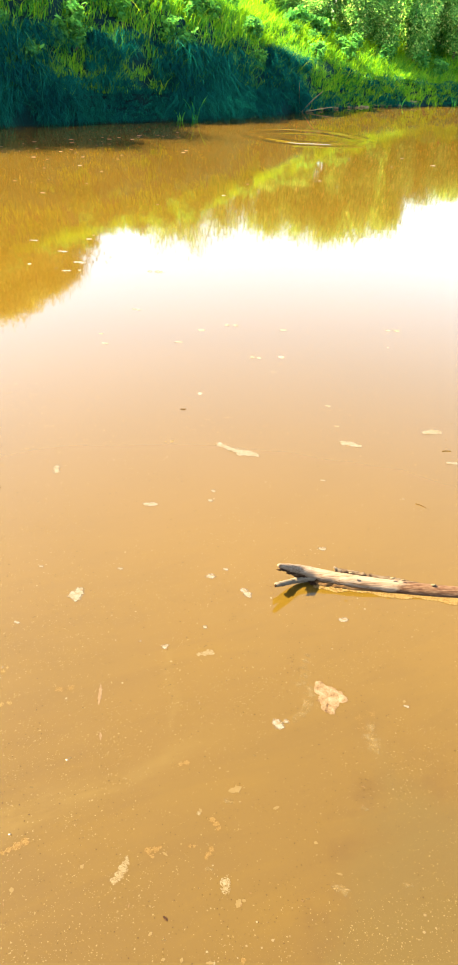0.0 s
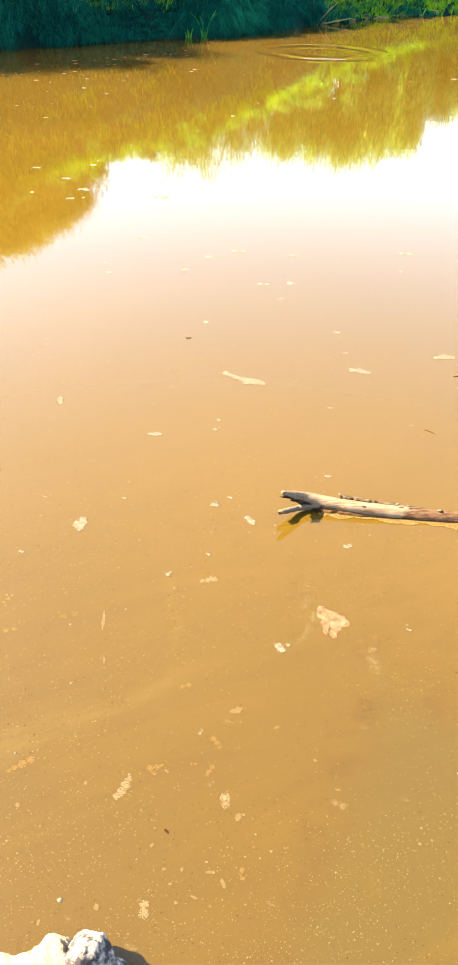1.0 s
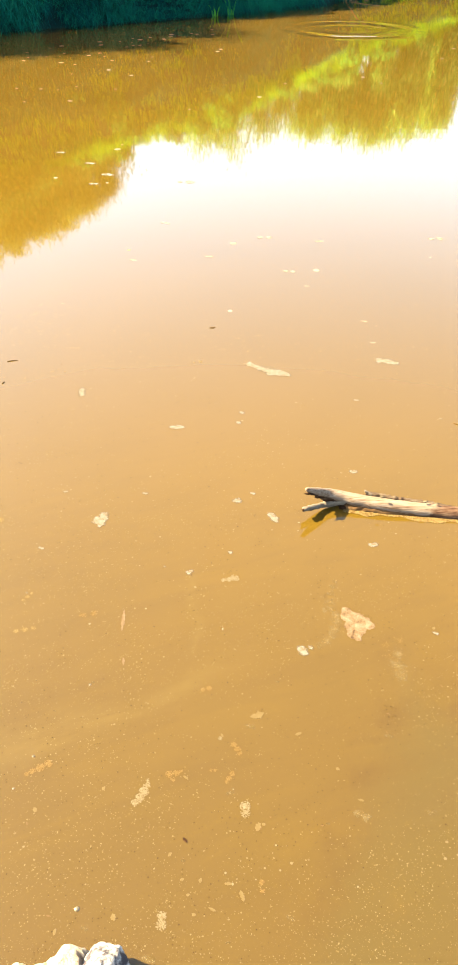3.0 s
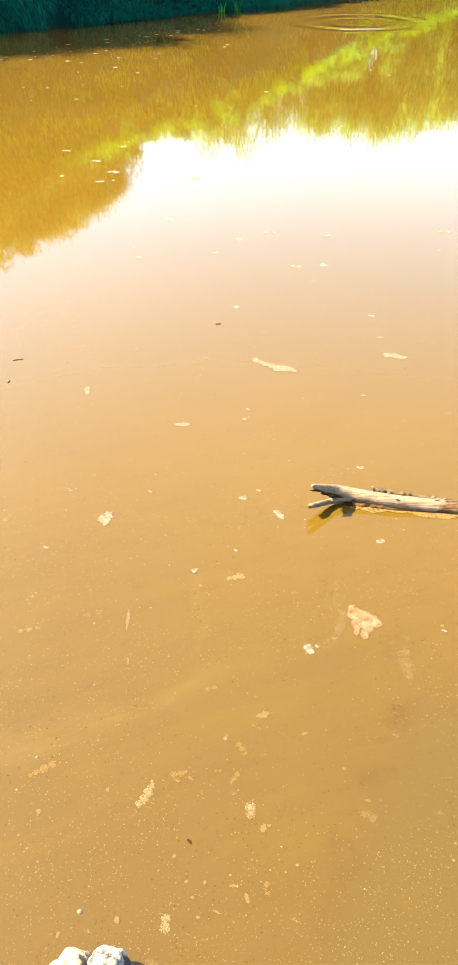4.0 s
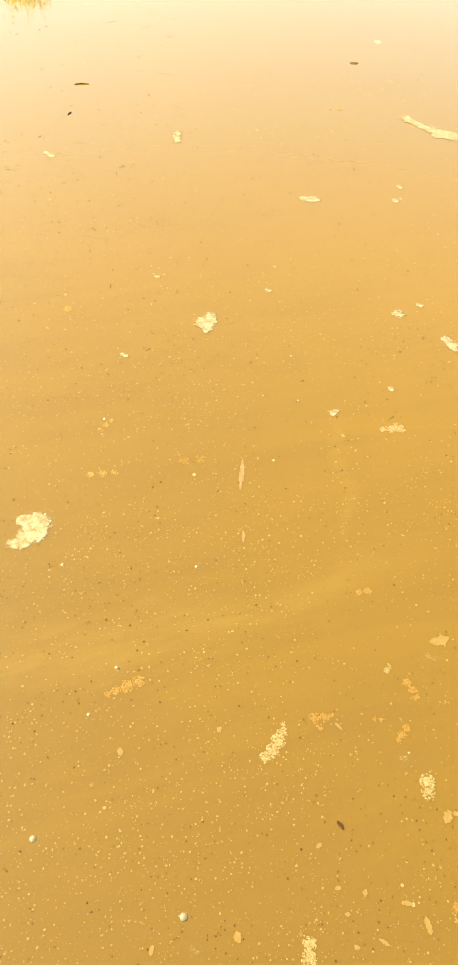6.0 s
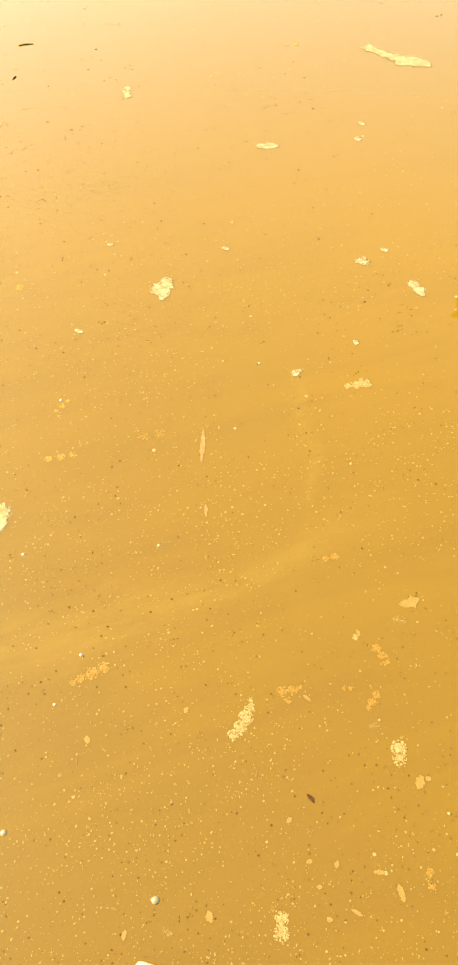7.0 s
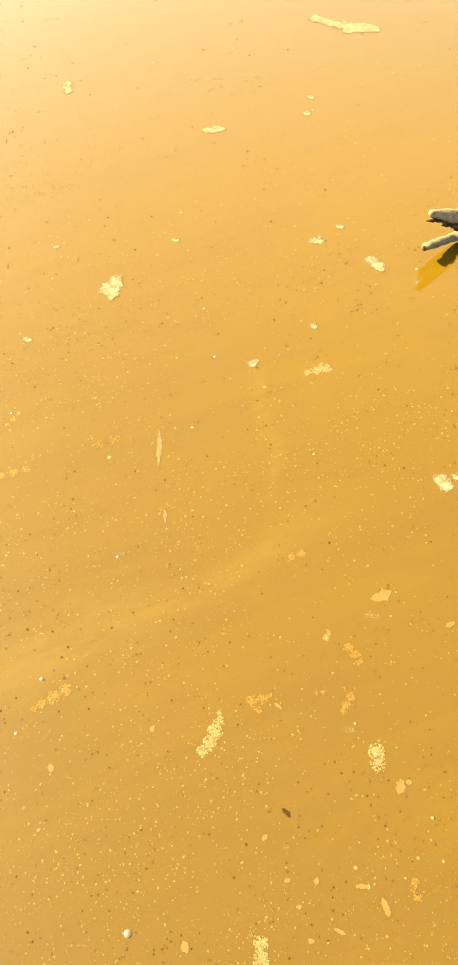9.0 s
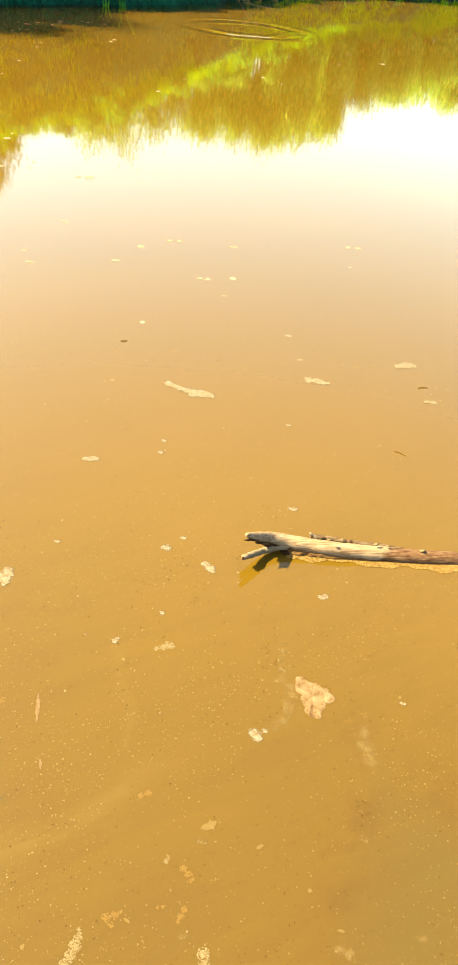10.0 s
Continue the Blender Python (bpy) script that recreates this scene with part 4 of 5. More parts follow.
# ---------------------------------------------------------------- things afloat
def raft(name, x, y, outline, material, label, category, group, seed, cells=26, thick=0.004, gaps=0.0, turn=0.0):
    """A thin uneven raft of foam or scum. outline: rows of x, y, radius, the discs that make up its plan."""
    rng = np.random.default_rng(seed)
    if material is FOAM_RAFT:
        between = [tuple(0.5 * (p + q) for p, q in zip(m, n)) for m, n in zip(outline, outline[1:])]
        outline = [(a, b, r * 1.12) for a, b, r in list(outline) + between]
    o = np.array(outline)
    c, s = math.cos(radians(turn)), math.sin(radians(turn))
    x0, x1 = (o[:, 0] - o[:, 2]).min(), (o[:, 0] + o[:, 2]).max()
    y0, y1 = (o[:, 1] - o[:, 2]).min(), (o[:, 1] + o[:, 2]).max()
    step = max(x1 - x0, y1 - y0) * 1.25 / (cells * 1.8)
    gx = np.arange(x0 - 2 * step, x1 + 2.5 * step, step)
    gy = np.arange(y0 - 2 * step, y1 + 2.5 * step, step)
    size = max(x1 - x0, y1 - y0)
    field, verts, index = {}, [], {}
    edge, calm = (0.06, 0.5) if material is CRUST else (-0.04, 0.75)
    for i, px in enumerate(gx):
        for j, py in enumerate(gy):
            d = max(1 - math.hypot(px - a, py - b) / r for a, b, r in outline)
            d += calm * (0.30 * wob((px, py, 0), 5 / size, seed) + 0.26 * wob((px, py, 0), 14 / size, seed + 3) + 0.14 * wob((px, py, 0), 38 / size, seed + 4))
            field[i, j] = d - gaps * max(0.0, wob((px, py, 0), 22 / size, seed + 8) + 0.15)
    faces = []
    for i in range(len(gx) - 1):
        for j in range(len(gy) - 1):
            ring = [(i, j), (i + 1, j), (i + 1, j + 1), (i, j + 1)]
            if sum(field[k] > edge for k in ring) >= 3:
                for k in ring:
                    if k not in index:
                        index[k] = len(verts)
                        u = max(min(field[k] * 3.2, 1.0), 0.0)
                        px = gx[k[0]] + rng.uniform(-.3, .3) * step
                        py = gy[k[1]] + rng.uniform(-.3, .3) * step
                        z = 0.0006 + 0.10 * thick * (u ** 0.6) * (0.75 + 0.6 * wob((px, py, 0), 30 / size, seed + 5))
                        verts.append((px * c - py * s, px * s + py * c, z))
                faces.append([index[k] for k in ring])
    cover = [0.0] * len(verts)
    for k, i in index.items():
        cover[i] = max(min(field[k] * 1.5 + 0.06, 1.0), 0.0)
    me = mesh_of(name, verts, faces, material, True)
    me.attributes.new("cover", "FLOAT", "POINT").data.foreach_set("value", cover)
    ob = new(name, me)
    ob.location = (x, y, 0.0)
    return tagged(ob, label, category, group)


def crumb_raft(x, y, outline, count, size, material, label, seed, turn=0.0, name="scum_clump"):
    """A clump of loose crumbs of scum."""
    rng = np.random.default_rng(seed)
    c, s = math.cos(radians(turn)), math.sin(radians(turn))
    verts, faces = [], []
    outline = [(a * 0.74, b * 0.74, r * 0.64) for a, b, r in outline]
    count, size = int(count * 3.2), size * 0.42
    weight = np.array([r * r for _, _, r in outline])
    weight = weight / weight.sum()
    for k in range(count):
        a, b, r = outline[rng.choice(len(outline), p=weight)]
        q, w = r * min(abs(rng.normal(0, 0.62)) + 0.1 * rng.uniform(), 1.0), rng.uniform(0, 6.28)
        px, py = a + q * math.cos(w), b + q * math.sin(w)
        crumb(verts, faces, (px * c - py * s, px * s + py * c, 0.0003), size * rng.uniform(0.5, 1.3), rng, 0.035)
    ob = new(name, mesh_of(name, verts, faces, material))
    ob.location = (x, y, 0.0)
    return tagged(ob, label, "scum", "scum clumps on the water")


def leaf_thing(x, y, length, width, turn, material, label, seed, curl=0.004):
    """A dead leaf or leaf scrap lying on the water, with a raised midrib and a bent edge."""
    rng = np.random.default_rng(seed)
    verts, faces, n = [], [], 14
    for i in range(n + 1):
        u = i / n
        w = width * 0.5 * math.sin(math.pi * min(u * 0.94 + 0.04, 1.0)) ** 0.7 * (1 + 0.18 * rng.normal())
        for k in range(5):
            q = (k - 2) / 2
            z = 0.0003 + 0.03 * curl * (abs(q) ** 2) * (0.5 + 0.5 * math.sin(5 * u + seed)) + (0.0001 if k == 2 else 0)
            verts.append(((u - 0.5) * length, q * w + 0.08 * width * math.sin(4 * u + seed), z))
    for i in range(n):
        for k in range(4):
            a = i * 5 + k
            faces.append((a, a + 1, a + 6, a + 5))
    ob = new("dead_leaf", mesh_of("dead_leaf", verts, faces, material))
    mod = ob.modifiers.new("thickness", "SOLIDIFY")
    mod.thickness = 0.0002
    ob.matrix_basis = pose(x, y, 0, 0, 0, turn)
    return tagged(ob, label, "leaf", "dead leaves on the water")


def twig_thing(x, y, length, r, turn, seed, label="thin dark twig floating on the brown water"):
    length, r = length * 0.8, r * 0.6
    v, f = branch([(-length / 2, 0, 0.001, r), (0, length * 0.06, 0.0015, r), (length / 2, 0, 0.001, r * 0.6)], 8, 6, 0.3, 80, seed)
    ob = new("twig", mesh_of("twig", v, f, DRIFT_TWIG, True))
    ob.matrix_basis = pose(x, y, 0, 0, 0, turn)
    tagged(ob, label, "twig", "twigs on the water")


FOAMS = "foam rafts on the water"
# the long strip, the ragged blob and other rafts of foam
raft("foam_raft", 0.164, 2.916, [(-0.074, 0.046, 0.022), (-0.056, 0.032, 0.014), (-0.036, 0.018, 0.016), (-0.010, -0.002, 0.022), (0.018, -0.014, 0.028), (0.046, -0.024, 0.028), (0.072, -0.034, 0.022), (0.092, -0.044, 0.012), (0.012, -0.032, 0.018)], FOAM_RAFT,
     "long pale cream foam raft with a swollen end", "foam", FOAMS, 11, 44, 0.006)
raft("foam_raft", -0.401, 1.918, [(0.008, 0.024, 0.015), (0.002, 0.008, 0.018), (-0.010, -0.006, 0.016), (-0.020, -0.010, 0.009), (0.003, -0.018, 0.015), (0.003, -0.028, 0.009), (0.014, 0.010, 0.011)], FOAM_RAFT,
     "ragged pale cream foam raft", "foam", FOAMS, 12, 30, 0.006)
raft("foam_raft", 0.694, 2.999, [(-0.03, 0.012, 0.022), (0.004, 0.004, 0.024), (0.036, -0.008, 0.016)], FOAM_RAFT, "small oval pale foam raft", "foam", FOAMS, 13, 26, 0.005)
raft("foam_raft", 1.106, 3.142, [(-0.028, 0.0, 0.022), (0.012, 0.012, 0.028), (0.04, 0.004, 0.016)], FOAM_RAFT, "small oval pale foam raft", "foam", FOAMS, 14, 26, 0.005)
raft("foam_raft", 1.128, 2.855, [(-0.02, 0.0, 0.012), (0.012, 0.0, 0.012)], FOAM_RAFT, "small oval pale foam raft", "foam", FOAMS, 15, 22, 0.004)
raft("foam_raft", -0.193, 2.463, [(-0.016, 0.0, 0.012), (0.008, 0.002, 0.015), (0.026, 0.002, 0.008)], FOAM_RAFT, "small oval pale foam raft", "foam", FOAMS, 16, 24, 0.005)
raft("foam_raft", 0.160, 1.946, [(-0.006, 0.012, 0.012), (0.006, -0.008, 0.015), (0.012, -0.022, 0.008)], FOAM_RAFT, "small ragged pale foam raft", "foam", FOAMS, 17, 24, 0.004, 0.3)
raft("foam_raft", 0.045, 2.505, [(0, 0, 0.011)], FOAM_RAFT, "tiny round pale foam raft", "foam", FOAMS, 18, 16, 0.004)
raft("foam_raft", 0.058, 2.575, [(0, 0, 0.010)], FOAM_RAFT, "tiny round pale foam raft", "foam", FOAMS, 19, 16, 0.004)
raft("foam_raft", -0.598, 2.709, [(0.0, 0.022, 0.017), (0.004, -0.018, 0.016)], FOAM_RAFT, "two small crumbs of pale foam together", "foam", FOAMS, 20, 28, 0.004, 0.5)
raft("foam_raft", -0.933, 2.542, [(-0.01, 0.006, 0.010), (0.008, -0.006, 0.009)], FOAM_RAFT, "small slanting pale foam raft", "foam", FOAMS, 21, 20, 0.004)
raft("foam_raft", 0.224, 1.395, [(0.000, 0.000, 0.015), (0.004, -0.008, 0.012), (-0.004, 0.006, 0.011)], FOAM_RAFT, "small ragged pale foam raft", "foam", FOAMS, 22, 24, 0.004)
raft("foam_raft", -0.640, 1.302, [(-0.018, 0.021, 0.014), (0.000, 0.025, 0.018), (0.018, 0.021, 0.017), (0.016, 0.004, 0.018), (0.006, -0.010, 0.018), (-0.008, -0.024, 0.016), (-0.022, -0.030, 0.012), (-0.002, 0.006, 0.016)], FOAM_RAFT, "curled cream foam raft near the shore", "foam", FOAMS, 23, 34, 0.005)
raft("foam_raft", -0.100, 1.684, [(0.0, 0.0, 0.009), (0.008, 0.006, 0.006)], FOAM_RAFT, "tiny pale foam raft", "foam", FOAMS, 24, 16, 0.004)
raft("foam_raft", 0.024, 1.775, [(0.0, 0.0, 0.008)], FOAM_RAFT, "tiny pale foam raft", "foam", FOAMS, 25, 16, 0.003)
raft("foam_raft", 0.046, 2.028, [(0.0, 0.0, 0.016), (-0.014, -0.004, 0.008)], FOAM_RAFT, "small thin pale foam raft", "foam", FOAMS, 26, 20, 0.003, 0.6)
raft("foam_raft", 0.470, 1.817, [(-0.006, 0, 0.009), (0.008, 0.004, 0.010)], FOAM_RAFT, "small pale foam raft near the log", "foam", FOAMS, 27, 18, 0.004)
raft("foam_raft", 0.312, 3.999, [(-0.02, 0, 0.022), (0.02, -0.004, 0.022)], FAR_FOAM, "thin pale foam raft", "foam", FOAMS, 28, 20, 0.004)
raft("foam_raft", 0.192, 4.506, [(-0.03, 0, 0.024), (0.024, 0.004, 0.026)], FAR_FOAM, "thin pale foam raft", "foam", FOAMS, 29, 20, 0.004)
raft("foam_raft", -0.348, 5.594, [(-0.04, 0, 0.03), (0.03, 0.0, 0.045)], FAR_FOAM, "thin pale foam raft", "foam", FOAMS, 30, 20, 0.004)
raft("foam_raft", 1.216, 4.516, [(-0.03, 0, 0.025), (0.024, 0.004, 0.03)], FAR_FOAM, "thin pale foam raft", "foam", FOAMS, 31, 20, 0.004)
raft("foam_raft", 0.247, 1.406, [(0.0, 0.0, 0.007)], FOAM_RAFT, "tiny pale foam dab beside a larger one", "foam", FOAMS, 32, 14, 0.003)
# small loose scraps of foam: x, y, half width
FOAM_SCRAPS = [
    (-0.541, 2.062, 0.0087),
    (-0.269, 2.059, 0.0106),
    (-0.564, 1.781, 0.0100),
    (0.096, 2.070, 0.0106),
    (0.453, 2.198, 0.0156),
    (0.521, 2.679, 0.0128),
    (0.655, 3.181, 0.0147),
    (0.642, 3.400, 0.0186),
    (0.398, 3.801, 0.0168),
    (-0.131, 4.196, 0.0293),
    (-0.554, 4.132, 0.0255),
    (-0.421, 4.737, 0.0327),
    (0.512, 4.455, 0.0310),
    (-1.382, 6.333, 0.0437),
    (-1.101, 6.039, 0.0467),
    (-0.929, 5.758, 0.0543),
    (-0.991, 5.523, 0.0381),
    (0.596, 1.463, 0.0091),
    (-0.324, 1.280, 0.0067),
    (-0.405, 1.192, 0.0058),
    (0.082, 1.155, 0.0144),
    (0.034, 0.984, 0.0107),
    (0.417, 1.138, 0.0114),
    (0.328, 0.938, 0.0229),
    (0.483, 0.947, 0.0124),
    (0.250, 0.916, 0.0060),
    (0.158, 0.722, 0.0100),
    (0.153, 1.292, 0.0058),
    (0.835, 2.550, 0.0076),
    (0.924, 3.592, 0.0098),
    (-0.062, 0.831, 0.0059),
    (-0.248, 0.696, 0.0086),
    (-0.116, 0.642, 0.0155),
    (0.035, 0.675, 0.0056),
]
for k, (x, y, r) in enumerate(FOAM_SCRAPS):
    raft("foam_raft", x, y, [(-0.45 * r, 0.1 * r * (k % 3 - 1), 0.55 * r), (0.4 * r, -0.12 * r * (k % 4 - 1), 0.6 * r), (0.05 * r, 0.1 * r, 0.5 * r)], FAR_FOAM if y > 2.9 else FOAM_RAFT if y > 1.35 else FILM,
         "small thin scrap of pale foam" if y > 1.35 else "faint scrap of pale scum just awash", "foam", FOAMS, 200 + k, 14, 0.003, 0.2 * (k % 2))
# the big crust by the log, and its trailing wisps of scum
raft("scum_crust", 0.377, 1.494, [(-0.020, 0.044, 0.016), (-0.016, 0.026, 0.024), (0.002, 0.016, 0.028), (0.022, 0.002, 0.026), (0.038, -0.008, 0.018), (-0.010, -0.012, 0.024), (0.006, -0.016, 0.026), (-0.012, -0.040, 0.016), (0.002, -0.056, 0.010), (0.004, -0.036, 0.016)], CRUST,
     "pinkish tan crust of scum and rotted leaf, pitted and ragged", "scum", "scum clumps on the water", 33, 40, 0.005, 0.06)
# thin films of scum that trail from the crust
FILMS = "films of scum on the water"
raft("scum_film", 0.300, 1.440, [(-0.050, -0.034, 0.013), (-0.030, -0.026, 0.017), (-0.010, -0.012, 0.019), (0.006, 0.008, 0.020), (0.016, 0.034, 0.020), (0.024, 0.064, 0.020), (0.026, 0.086, 0.016)], FILM, "thin curved film of pale scum", "scum", FILMS, 81, 34, 0.0015, 0.3)
raft("scum_film", 0.318, 1.600, [(-0.012, -0.052, 0.022), (-0.004, -0.028, 0.020), (0.000, 0.006, 0.018), (0.010, 0.034, 0.016), (0.018, 0.056, 0.012)], FILM, "faint trailing film of pale scum", "scum", FILMS, 82, 30, 0.0015, 0.4)
crumb_raft(0.478, 1.360, [(0.0, 0.03, 0.034), (-0.006, -0.02, 0.040), (0.0, -0.05, 0.028)], 26, 0.0030, SCUM, "thin mottled scatter of pale scum", 83)
raft("scum_film", 0.478, 1.352, [(0.0, 0.036, 0.024), (-0.006, 0.0, 0.030), (-0.004, -0.034, 0.026)], FILM, "faint mottled patch of tan scum", "scum", FILMS, 84, 30, 0.0015, 0.5)
# a wedge of scum, the seedy clumps and orange scraps near the shore
crumb_raft(0.024, 1.658, [(-0.026, -0.004, 0.010), (-0.006, 0.0, 0.014), (0.016, 0.010, 0.018), (0.026, 0.004, 0.012)], 120, 0.0042, FOAM, "wedge of pale seedy scum", 34)
crumb_raft(-0.164, 0.978, [(0.012, 0.044, 0.007), (0.012, 0.026, 0.013), (0.004, 0.006, 0.017), (-0.008, -0.016, 0.016), (-0.020, -0.030, 0.012)], 170, 0.0036, FOAM, "long slanting clump of cream seedy scum", 35)
crumb_raft(0.069, 0.947, [(0.0, 0.008, 0.017), (0.0, -0.012, 0.016)], 120, 0.0036, FOAM, "round clump of cream seedy scum", 36)
crumb_raft(-0.098, 0.713, [(0.0, 0.01, 0.014), (0.0, -0.012, 0.015)], 100, 0.0034, FOAM, "round clump of cream seedy scum", 37)
crumb_raft(-0.414, 1.035, [(0.03, 0.018, 0.014), (0.008, 0.004, 0.015), (-0.014, -0.008, 0.012), (-0.03, -0.018, 0.008)], 120, 0.0036, RUST_SCUM, "slanting clump of orange tan scum", 38)
crumb_raft(-0.098, 1.027, [(-0.012, 0.0, 0.013), (0.01, 0.004, 0.011), (0.024, 0.010, 0.006), (0.0, -0.018, 0.008)], 80, 0.0034, RUST_SCUM, "thin scrap of orange tan scum", 39)
crumb_raft(0.048, 1.098, [(-0.008, 0.012, 0.010), (0.004, -0.004, 0.011), (0.010, -0.020, 0.007)], 70, 0.0034, RUST_SCUM, "thin scrap of orange tan scum", 40)
crumb_raft(0.033, 1.022, [(0.008, 0.012, 0.009), (-0.002, -0.004, 0.009), (-0.010, -0.016, 0.006)], 60, 0.0034, RUST_SCUM, "thin scrap of orange tan scum", 41)
crumb_raft(-0.006, 1.039, [(-0.006, 0, 0.006), (0.006, 0, 0.006)], 24, 0.003, RUST_SCUM, "tiny scrap of orange tan scum", 42)
crumb_raft(-0.032, 1.264, [(-0.010, -0.002, 0.008), (0.010, 0.004, 0.011)], 50, 0.0032, RUST_SCUM, "small scrap of orange tan scum", 43)
crumb_raft(0.102, 0.780, [(0, 0.012, 0.008), (0.003, -0.01, 0.008)], 36, 0.003, RUST_SCUM, "small scrap of orange tan scum", 44)
crumb_raft(0.009, 1.123, [(0, 0, 0.008)], 24, 0.003, FOAM, "tiny clump of cream seedy scum", 45)
crumb_raft(-0.560, 1.574, [(0.012, 0.02, 0.006), (0, 0, 0.010), (-0.014, -0.016, 0.006)], 44, 0.0036, SCUM, "small trailing clump of tan scum", 46)
crumb_raft(-0.540, 1.452, [(0.03, 0.008, 0.010), (0.0, 0.0, 0.012), (-0.03, -0.010, 0.010)], 70, 0.0034, SCUM, "small trailing clump of tan scum", 47)
crumb_raft(-0.724, 1.909, [(0.0, 0.0, 0.014)], 40, 0.0034, SCUM, "small ring of tan scum", 48)
crumb_raft(-0.374, 1.511, [(0.02, 0.008, 0.016), (-0.02, -0.004, 0.016)], 46, 0.0032, RUST_SCUM, "thin scatter of orange scum", 49)
crumb_raft(-0.085, 3.308, [(0.0, 0.0, 0.016), (0.014, 0.004, 0.012)], 40, 0.005, DARK_SPECK, "small brown clump of scum", 50)
crumb_raft(-0.132, 2.979, [(-0.03, -0.004, 0.008), (0.01, 0.006, 0.016)], 40, 0.004, FOAM, "small clump of cream scum", 51)
crumb_raft(0.448, 1.405, [(0, 0.02, 0.03), (0.01, -0.03, 0.03), (0.06, 0.04, 0.03)], 36, 0.0030, RUST_SCUM, "thin drifting scatter of tan scum", 52)
crumb_raft(0.430, 1.205, [(0, 0.02, 0.022), (0.0, -0.02, 0.026)], 4, 0.0050, DARK_SPECK, "scatter of dark brown crumbs", 53)
crumb_raft(0.300, 1.624, [(-0.02, 0.03, 0.05), (0.0, -0.03, 0.05)], 12, 0.0032, DARK_SPECK, "scatter of dark brown crumbs", 54)
crumb_raft(0.433, 1.232, [(0, 0, 0.018), (0.012, -0.012, 0.012)], 1, 0.0046, DARK_SPECK, "loose scatter of brown crumbs", 120)
crumb_raft(0.430, 1.192, [(0, 0, 0.022), (0.012, -0.006, 0.012)], 1, 0.0046, DARK_SPECK, "loose scatter of brown crumbs", 121)
crumb_raft(0.559, 1.373, [(0, 0, 0.026), (0.012, 0.000, 0.012)], 1, 0.0046, DARK_SPECK, "loose scatter of brown crumbs", 122)
crumb_raft(0.266, 1.372, [(0, 0, 0.018), (0.012, 0.006, 0.012)], 2, 0.0046, DARK_SPECK, "loose scatter of brown crumbs", 123)
crumb_raft(0.469, 1.488, [(0, 0, 0.022), (0.012, -0.012, 0.012)], 1, 0.0046, DARK_SPECK, "loose scatter of brown crumbs", 124)
crumb_raft(0.490, 1.734, [(0, 0, 0.026), (0.012, -0.006, 0.012)], 1, 0.0046, DARK_SPECK, "loose scatter of brown crumbs", 125)
crumb_raft(0.600, 1.645, [(0, 0, 0.018), (0.012, 0.000, 0.012)], 1, 0.0046, DARK_SPECK, "loose scatter of brown crumbs", 126)
# leaves and twigs
leaf_thing(-0.273, 1.493, 0.078, 0.009, 93, DEAD_LEAF, "narrow pale dead leaf afloat", 2)
leaf_thing(0.099, 1.190, 0.036, 0.018, 20, SUNK_LEAF, "small sodden tan leaf just awash", 3)
leaf_thing(0.062, 0.762, 0.022, 0.009, 105, SUNK_LEAF, "small sodden tan leaf just awash", 4)
leaf_thing(0.097, 0.906, 0.020, 0.012, 60, SUNK_LEAF, "tiny sodden leaf scrap just awash", 5)
leaf_thing(-0.024, 0.791, 0.010, 0.006, 80, SUNK_LEAF, "tiny sodden leaf scrap just awash", 6)
leaf_thing(-0.062, 0.792, 0.009, 0.006, 30, SUNK_LEAF, "tiny sodden leaf scrap just awash", 7)
leaf_thing(-0.254, 1.348, 0.026, 0.006, 100, DEAD_LEAF, "slender orange leaf scrap", 8)
# pale scraps of leaf and brown chips strewn in the near shallows
PALE_SCRAPS = [(-0.048, 0.762), (-0.091, 0.843), (-0.305, 0.688), (-0.194, 0.717), (0.002, 0.735), (-0.034, 0.724), (-0.253, 0.989), (-0.398, 0.935), (-0.068, 1.019), (0.034, 0.785), (0.109, 0.912), (0.594, 1.481), (0.013, 1.131), (0.329, 0.972), (0.198, 1.139), (0.284, 1.048)]
BROWN_CHIPS = [(0.124, 0.929), (-0.533, 0.935), (-0.409, 0.904), (-0.323, 0.717), (-0.421, 1.002), (-0.141, 0.901), (0.528, 1.883), (0.431, 1.796), (0.581, 1.590), (0.575, 1.288), (0.424, 1.201), (0.626, 1.373), (0.414, 1.147), (0.237, 0.912), (0.102, 0.903)]
for k, (x, y) in enumerate(PALE_SCRAPS):
    leaf_thing(x, y, 0.008 + 0.0022 * (k % 5), 0.005 + 0.0012 * (k % 4), 40 * k, SUNK_LEAF, "tiny pale leaf scrap just awash", 60 + k)
for k, (x, y) in enumerate(BROWN_CHIPS):
    leaf_thing(x, y, 0.006 + 0.0015 * (k % 4), 0.003, 55 * k, DRIFT_TWIG, "tiny brown bark chip on the muddy water", 40 + k, 0.001)
twig_thing(-0.942, 2.962, 0.055, 0.0032, 14, 1)
twig_thing(-0.935, 2.776, 0.022, 0.003, 70, 2)
twig_thing(0.896, 2.504, 0.06, 0.0036, -40, 3, "short dark curved twig floating on the brown water")
twig_thing(1.129, 2.964, 0.055, 0.003, 5, 4)
leaf_thing(-0.061, 0.874, 0.015, 0.006, -50, DARK_BARK, "short dark bark chip on the brown water", 55, 0.001)


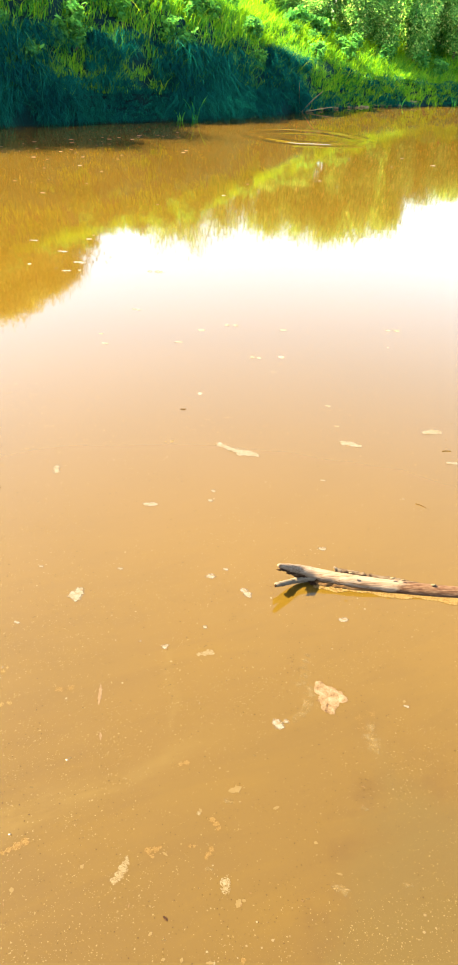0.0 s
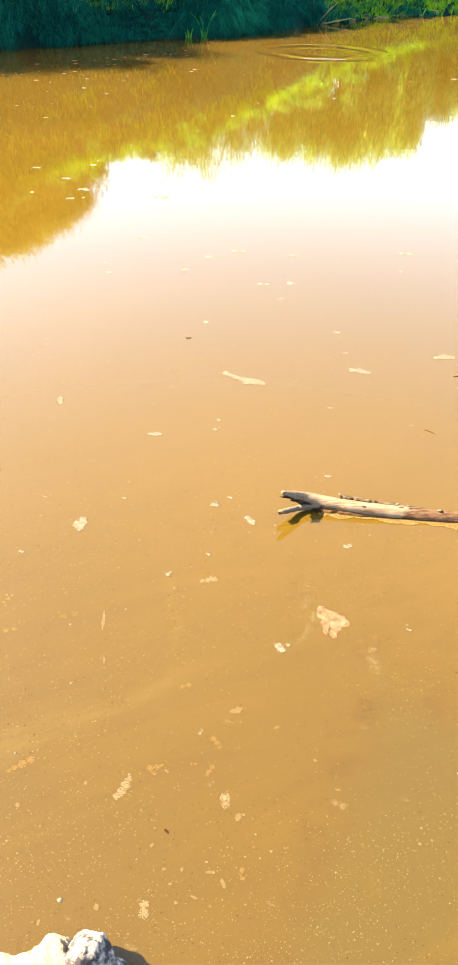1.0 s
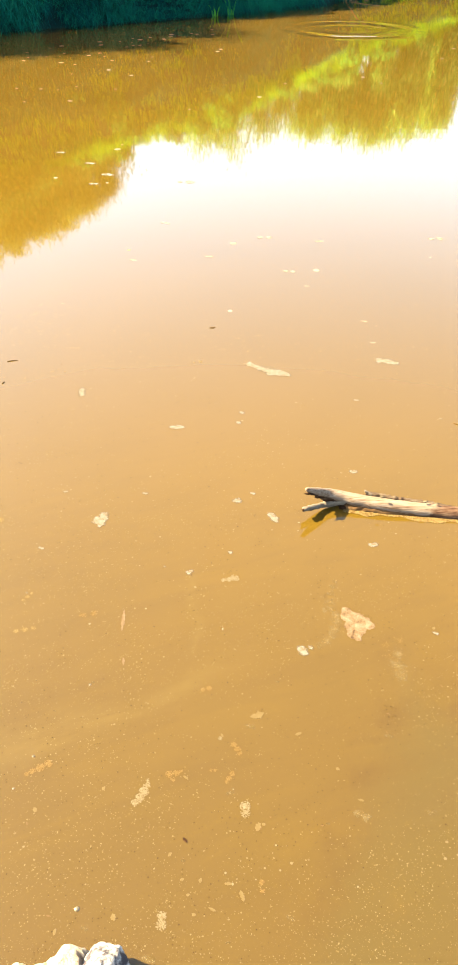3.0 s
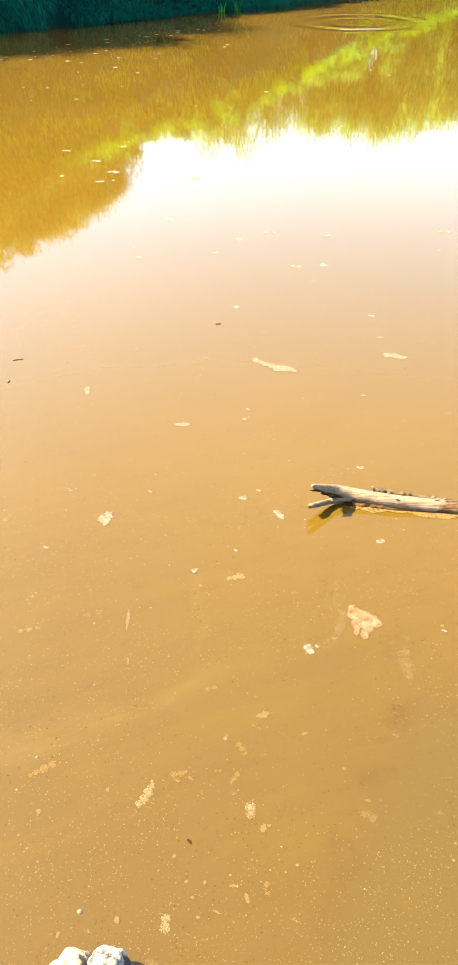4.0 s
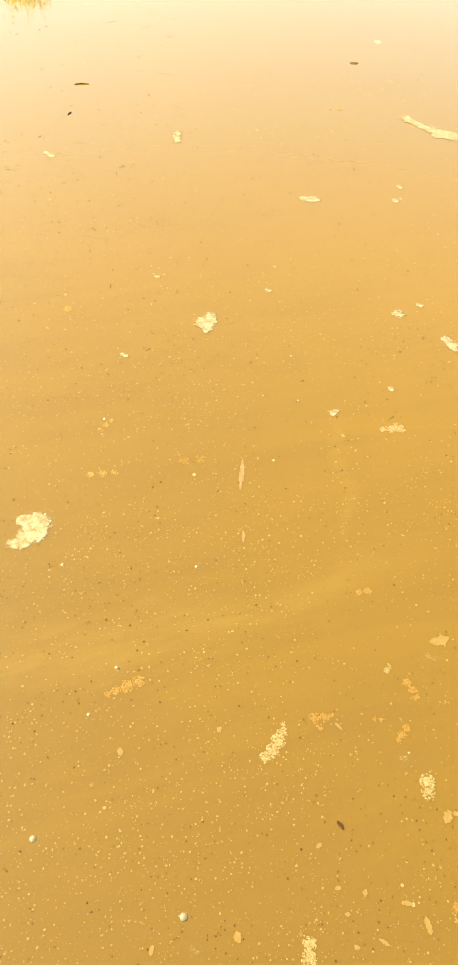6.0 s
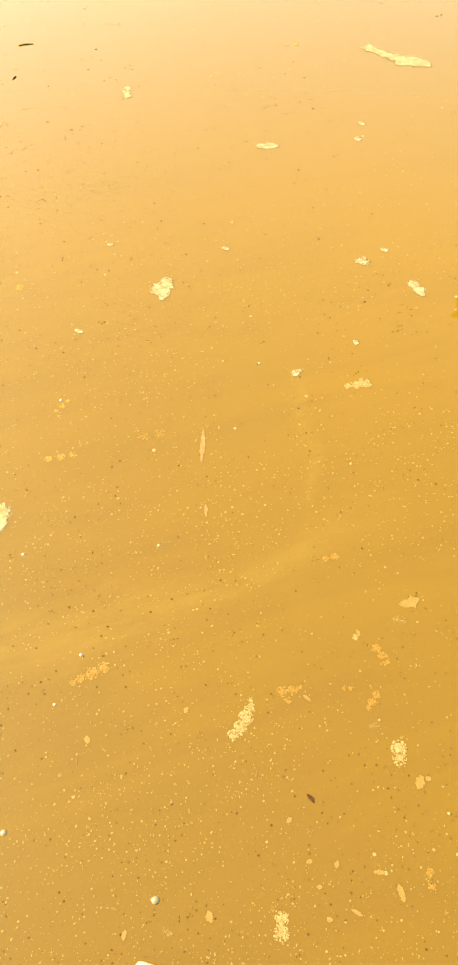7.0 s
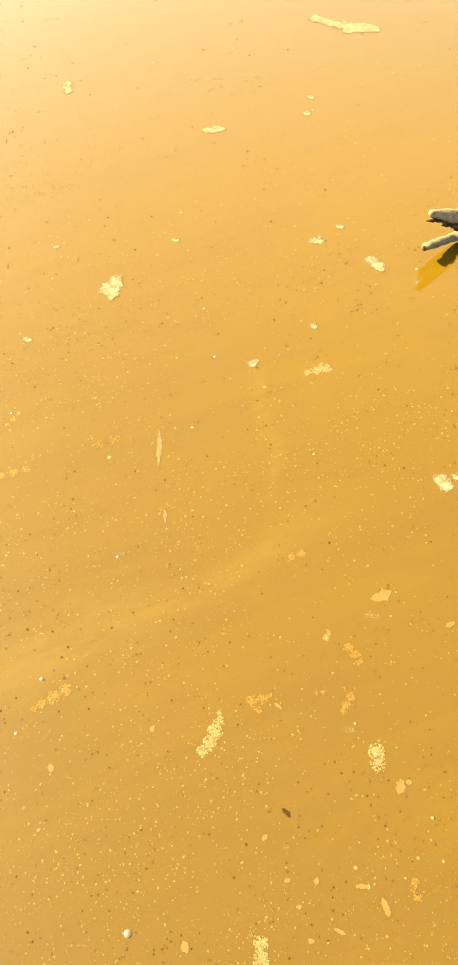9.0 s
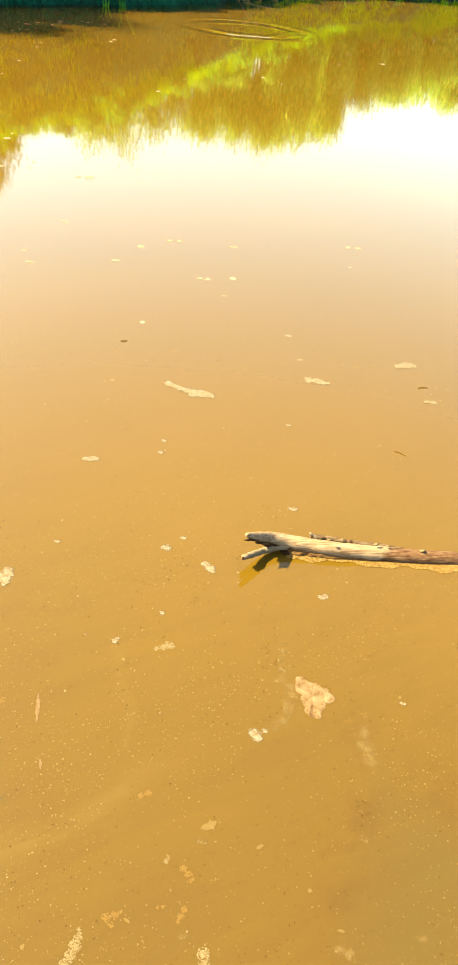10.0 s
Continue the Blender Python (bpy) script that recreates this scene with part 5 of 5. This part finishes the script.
def make_bubbles():
    for i, (x, y, r) in enumerate(((-0.565, 1.242, 0.0065), (-0.431, 1.067, 0.0060), (-0.458, 0.985, 0.0055), (-0.495, 0.800, 0.0085), (-0.269, 0.731, 0.0095), (-0.330, 1.273, 0.0060),
                                   (-0.174, 1.708, 0.0055), (-0.566, 1.591, 0.0055), (0.008, 1.465, 0.0045))):
        verts, faces = [], []
        r *= 0.62
        for k in range(7):
            a = k / 7 * math.pi / 2 * 0.98
            for j in range(16):
                b = j * math.pi / 8
                verts.append((r * math.cos(a) * math.cos(b), r * math.cos(a) * math.sin(b), r * 0.60 * math.sin(a)))
        for k in range(6):
            for j in range(16):
                p, q = k * 16 + j, k * 16 + (j + 1) % 16
                faces.append((p, q, q + 16, p + 16))
        faces.append(tuple(96 + j for j in range(16)))
        ob = new("bubble", mesh_of("bubble", verts, faces, BUBBLE, True))
        ob.location = (x, y, -0.001)
        tagged(ob, "shiny round bubble on the muddy water, glinting in the sun", "bubble", "bubbles on the water")


make_bubbles()


# ---------------------------------------------------------------- specks past counting
def make_specks(name, count, lo, hi, material, label, seed, spread):
    rng = np.random.default_rng(seed)
    verts, faces = [], []
    made, nest = 0, (0.0, 1.0, 0.02)
    while made < count:
        x, y = rng.uniform(-1.5, 1.5), 0.56 + 3.0 * rng.uniform(0, 1) ** 1.55
        keep = 0.28 + 1.5 * max(0.0, wob(((x + 0.5 * y) * 0.5, (y - 0.5 * x) * 1.8, 0), 2.6, seed)) + (spread if x + 0.25 * y < 0.15 else 0.0)
        if x > 0.2:
            keep *= 0.75
        if rng.uniform(0, 1) > keep * min(1.0, max(0.10, 2.3 - 0.80 * y)):
            continue
        if made % 14 == 0:
            nest = (x, y, rng.uniform(0.008, 0.03))
        if made % 14 < 6:
            u, w = rng.normal(0, nest[2]), rng.normal(0, nest[2] * 0.4)
            x, y = nest[0] + 0.9 * u - 0.4 * w, nest[1] + 0.4 * u + 0.9 * w
        r = lo * (hi / lo) ** (rng.uniform(0, 1) ** 2.1) * (0.66 + 0.36 * y)
        a0, k, n = rng.uniform(0, 6.28), len(verts), 5
        stretch = rng.uniform(0.5, 1.0)
        for j in range(n):
            q = r * rng.uniform(0.7, 1.2)
            u, w = q * math.cos(j * 6.283 / n), q * math.sin(j * 6.283 / n) * stretch
            verts.append((x + u * math.cos(a0) - w * math.sin(a0), y + u * math.sin(a0) + w * math.cos(a0), 0.0003))
        verts.append((x, y, 0.0003 + r * 0.06))
        faces += [(k + j, k + (j + 1) % n, k + n) for j in range(n)]
        made += 1
    ob = new(name, mesh_of(name, verts, faces, material))
    tagged(ob, label, "specks", kind="stuff")


make_specks("pale_specks", 62000, 0.0005, 0.0023, PALE_SPECK, "fine pale specks of foam and seed afloat on the brown water", 61, 0.45)
make_specks("dark_specks", 14000, 0.0005, 0.0023, DARK_SPECK, "fine dark specks of rotted leaf afloat on the brown water", 62, 0.15)


def make_flecks():
    """Foam flecks far out on the river, most of them under the shaded bank."""
    rng = np.random.default_rng(71)
    verts, faces = [], []
    for k in range(130):
        if k < 50:
            x = rng.uniform(-4.5, -0.2)
            y = float(np.interp(x, [-4.5, -2.7, -1.3, -0.2], [9.3, 10.7, 12.1, 13.7])) + rng.normal(0, 0.35)
        elif k < 100:
            x, y = rng.uniform(-4.0, -0.8), rng.uniform(5.5, 11.5)
        else:
            x, y = rng.uniform(-3.0, 4.0), rng.uniform(3.4, 12.0)
        crumb(verts, faces, (x, y, 0.0), rng.uniform(0.008, 0.030) * (0.5 + y / 14), rng, 0.07)
    ob = new("foam_flecks", mesh_of("foam_flecks", verts, faces, FLECK))
    tagged(ob, "scattered pale foam flecks drifting near the shaded bank", "foam", kind="stuff")


make_flecks()


def make_foam_crumbs():
    """Loose crumbs of foam, in small flocks, over the middle of the water."""
    rng = np.random.default_rng(91)
    verts, faces = [], []
    for flock in range(75):
        x0, y0 = rng.uniform(-1.1, 1.3), 0.75 + 2.6 * rng.uniform(0, 1) ** 1.3
        for k in range(rng.integers(1, 5)):
            x, y = x0 + rng.normal(0, 0.035), y0 + rng.normal(0, 0.022)
            crumb(verts, faces, (x, y, 0.0003), rng.uniform(0.0016, 0.0042), rng, 0.05)
    ob = new("foam_crumbs", mesh_of("foam_crumbs", verts, faces, FOAM))
    tagged(ob, "loose pale crumbs of foam adrift on the brown water", "foam", kind="stuff")


make_foam_crumbs()
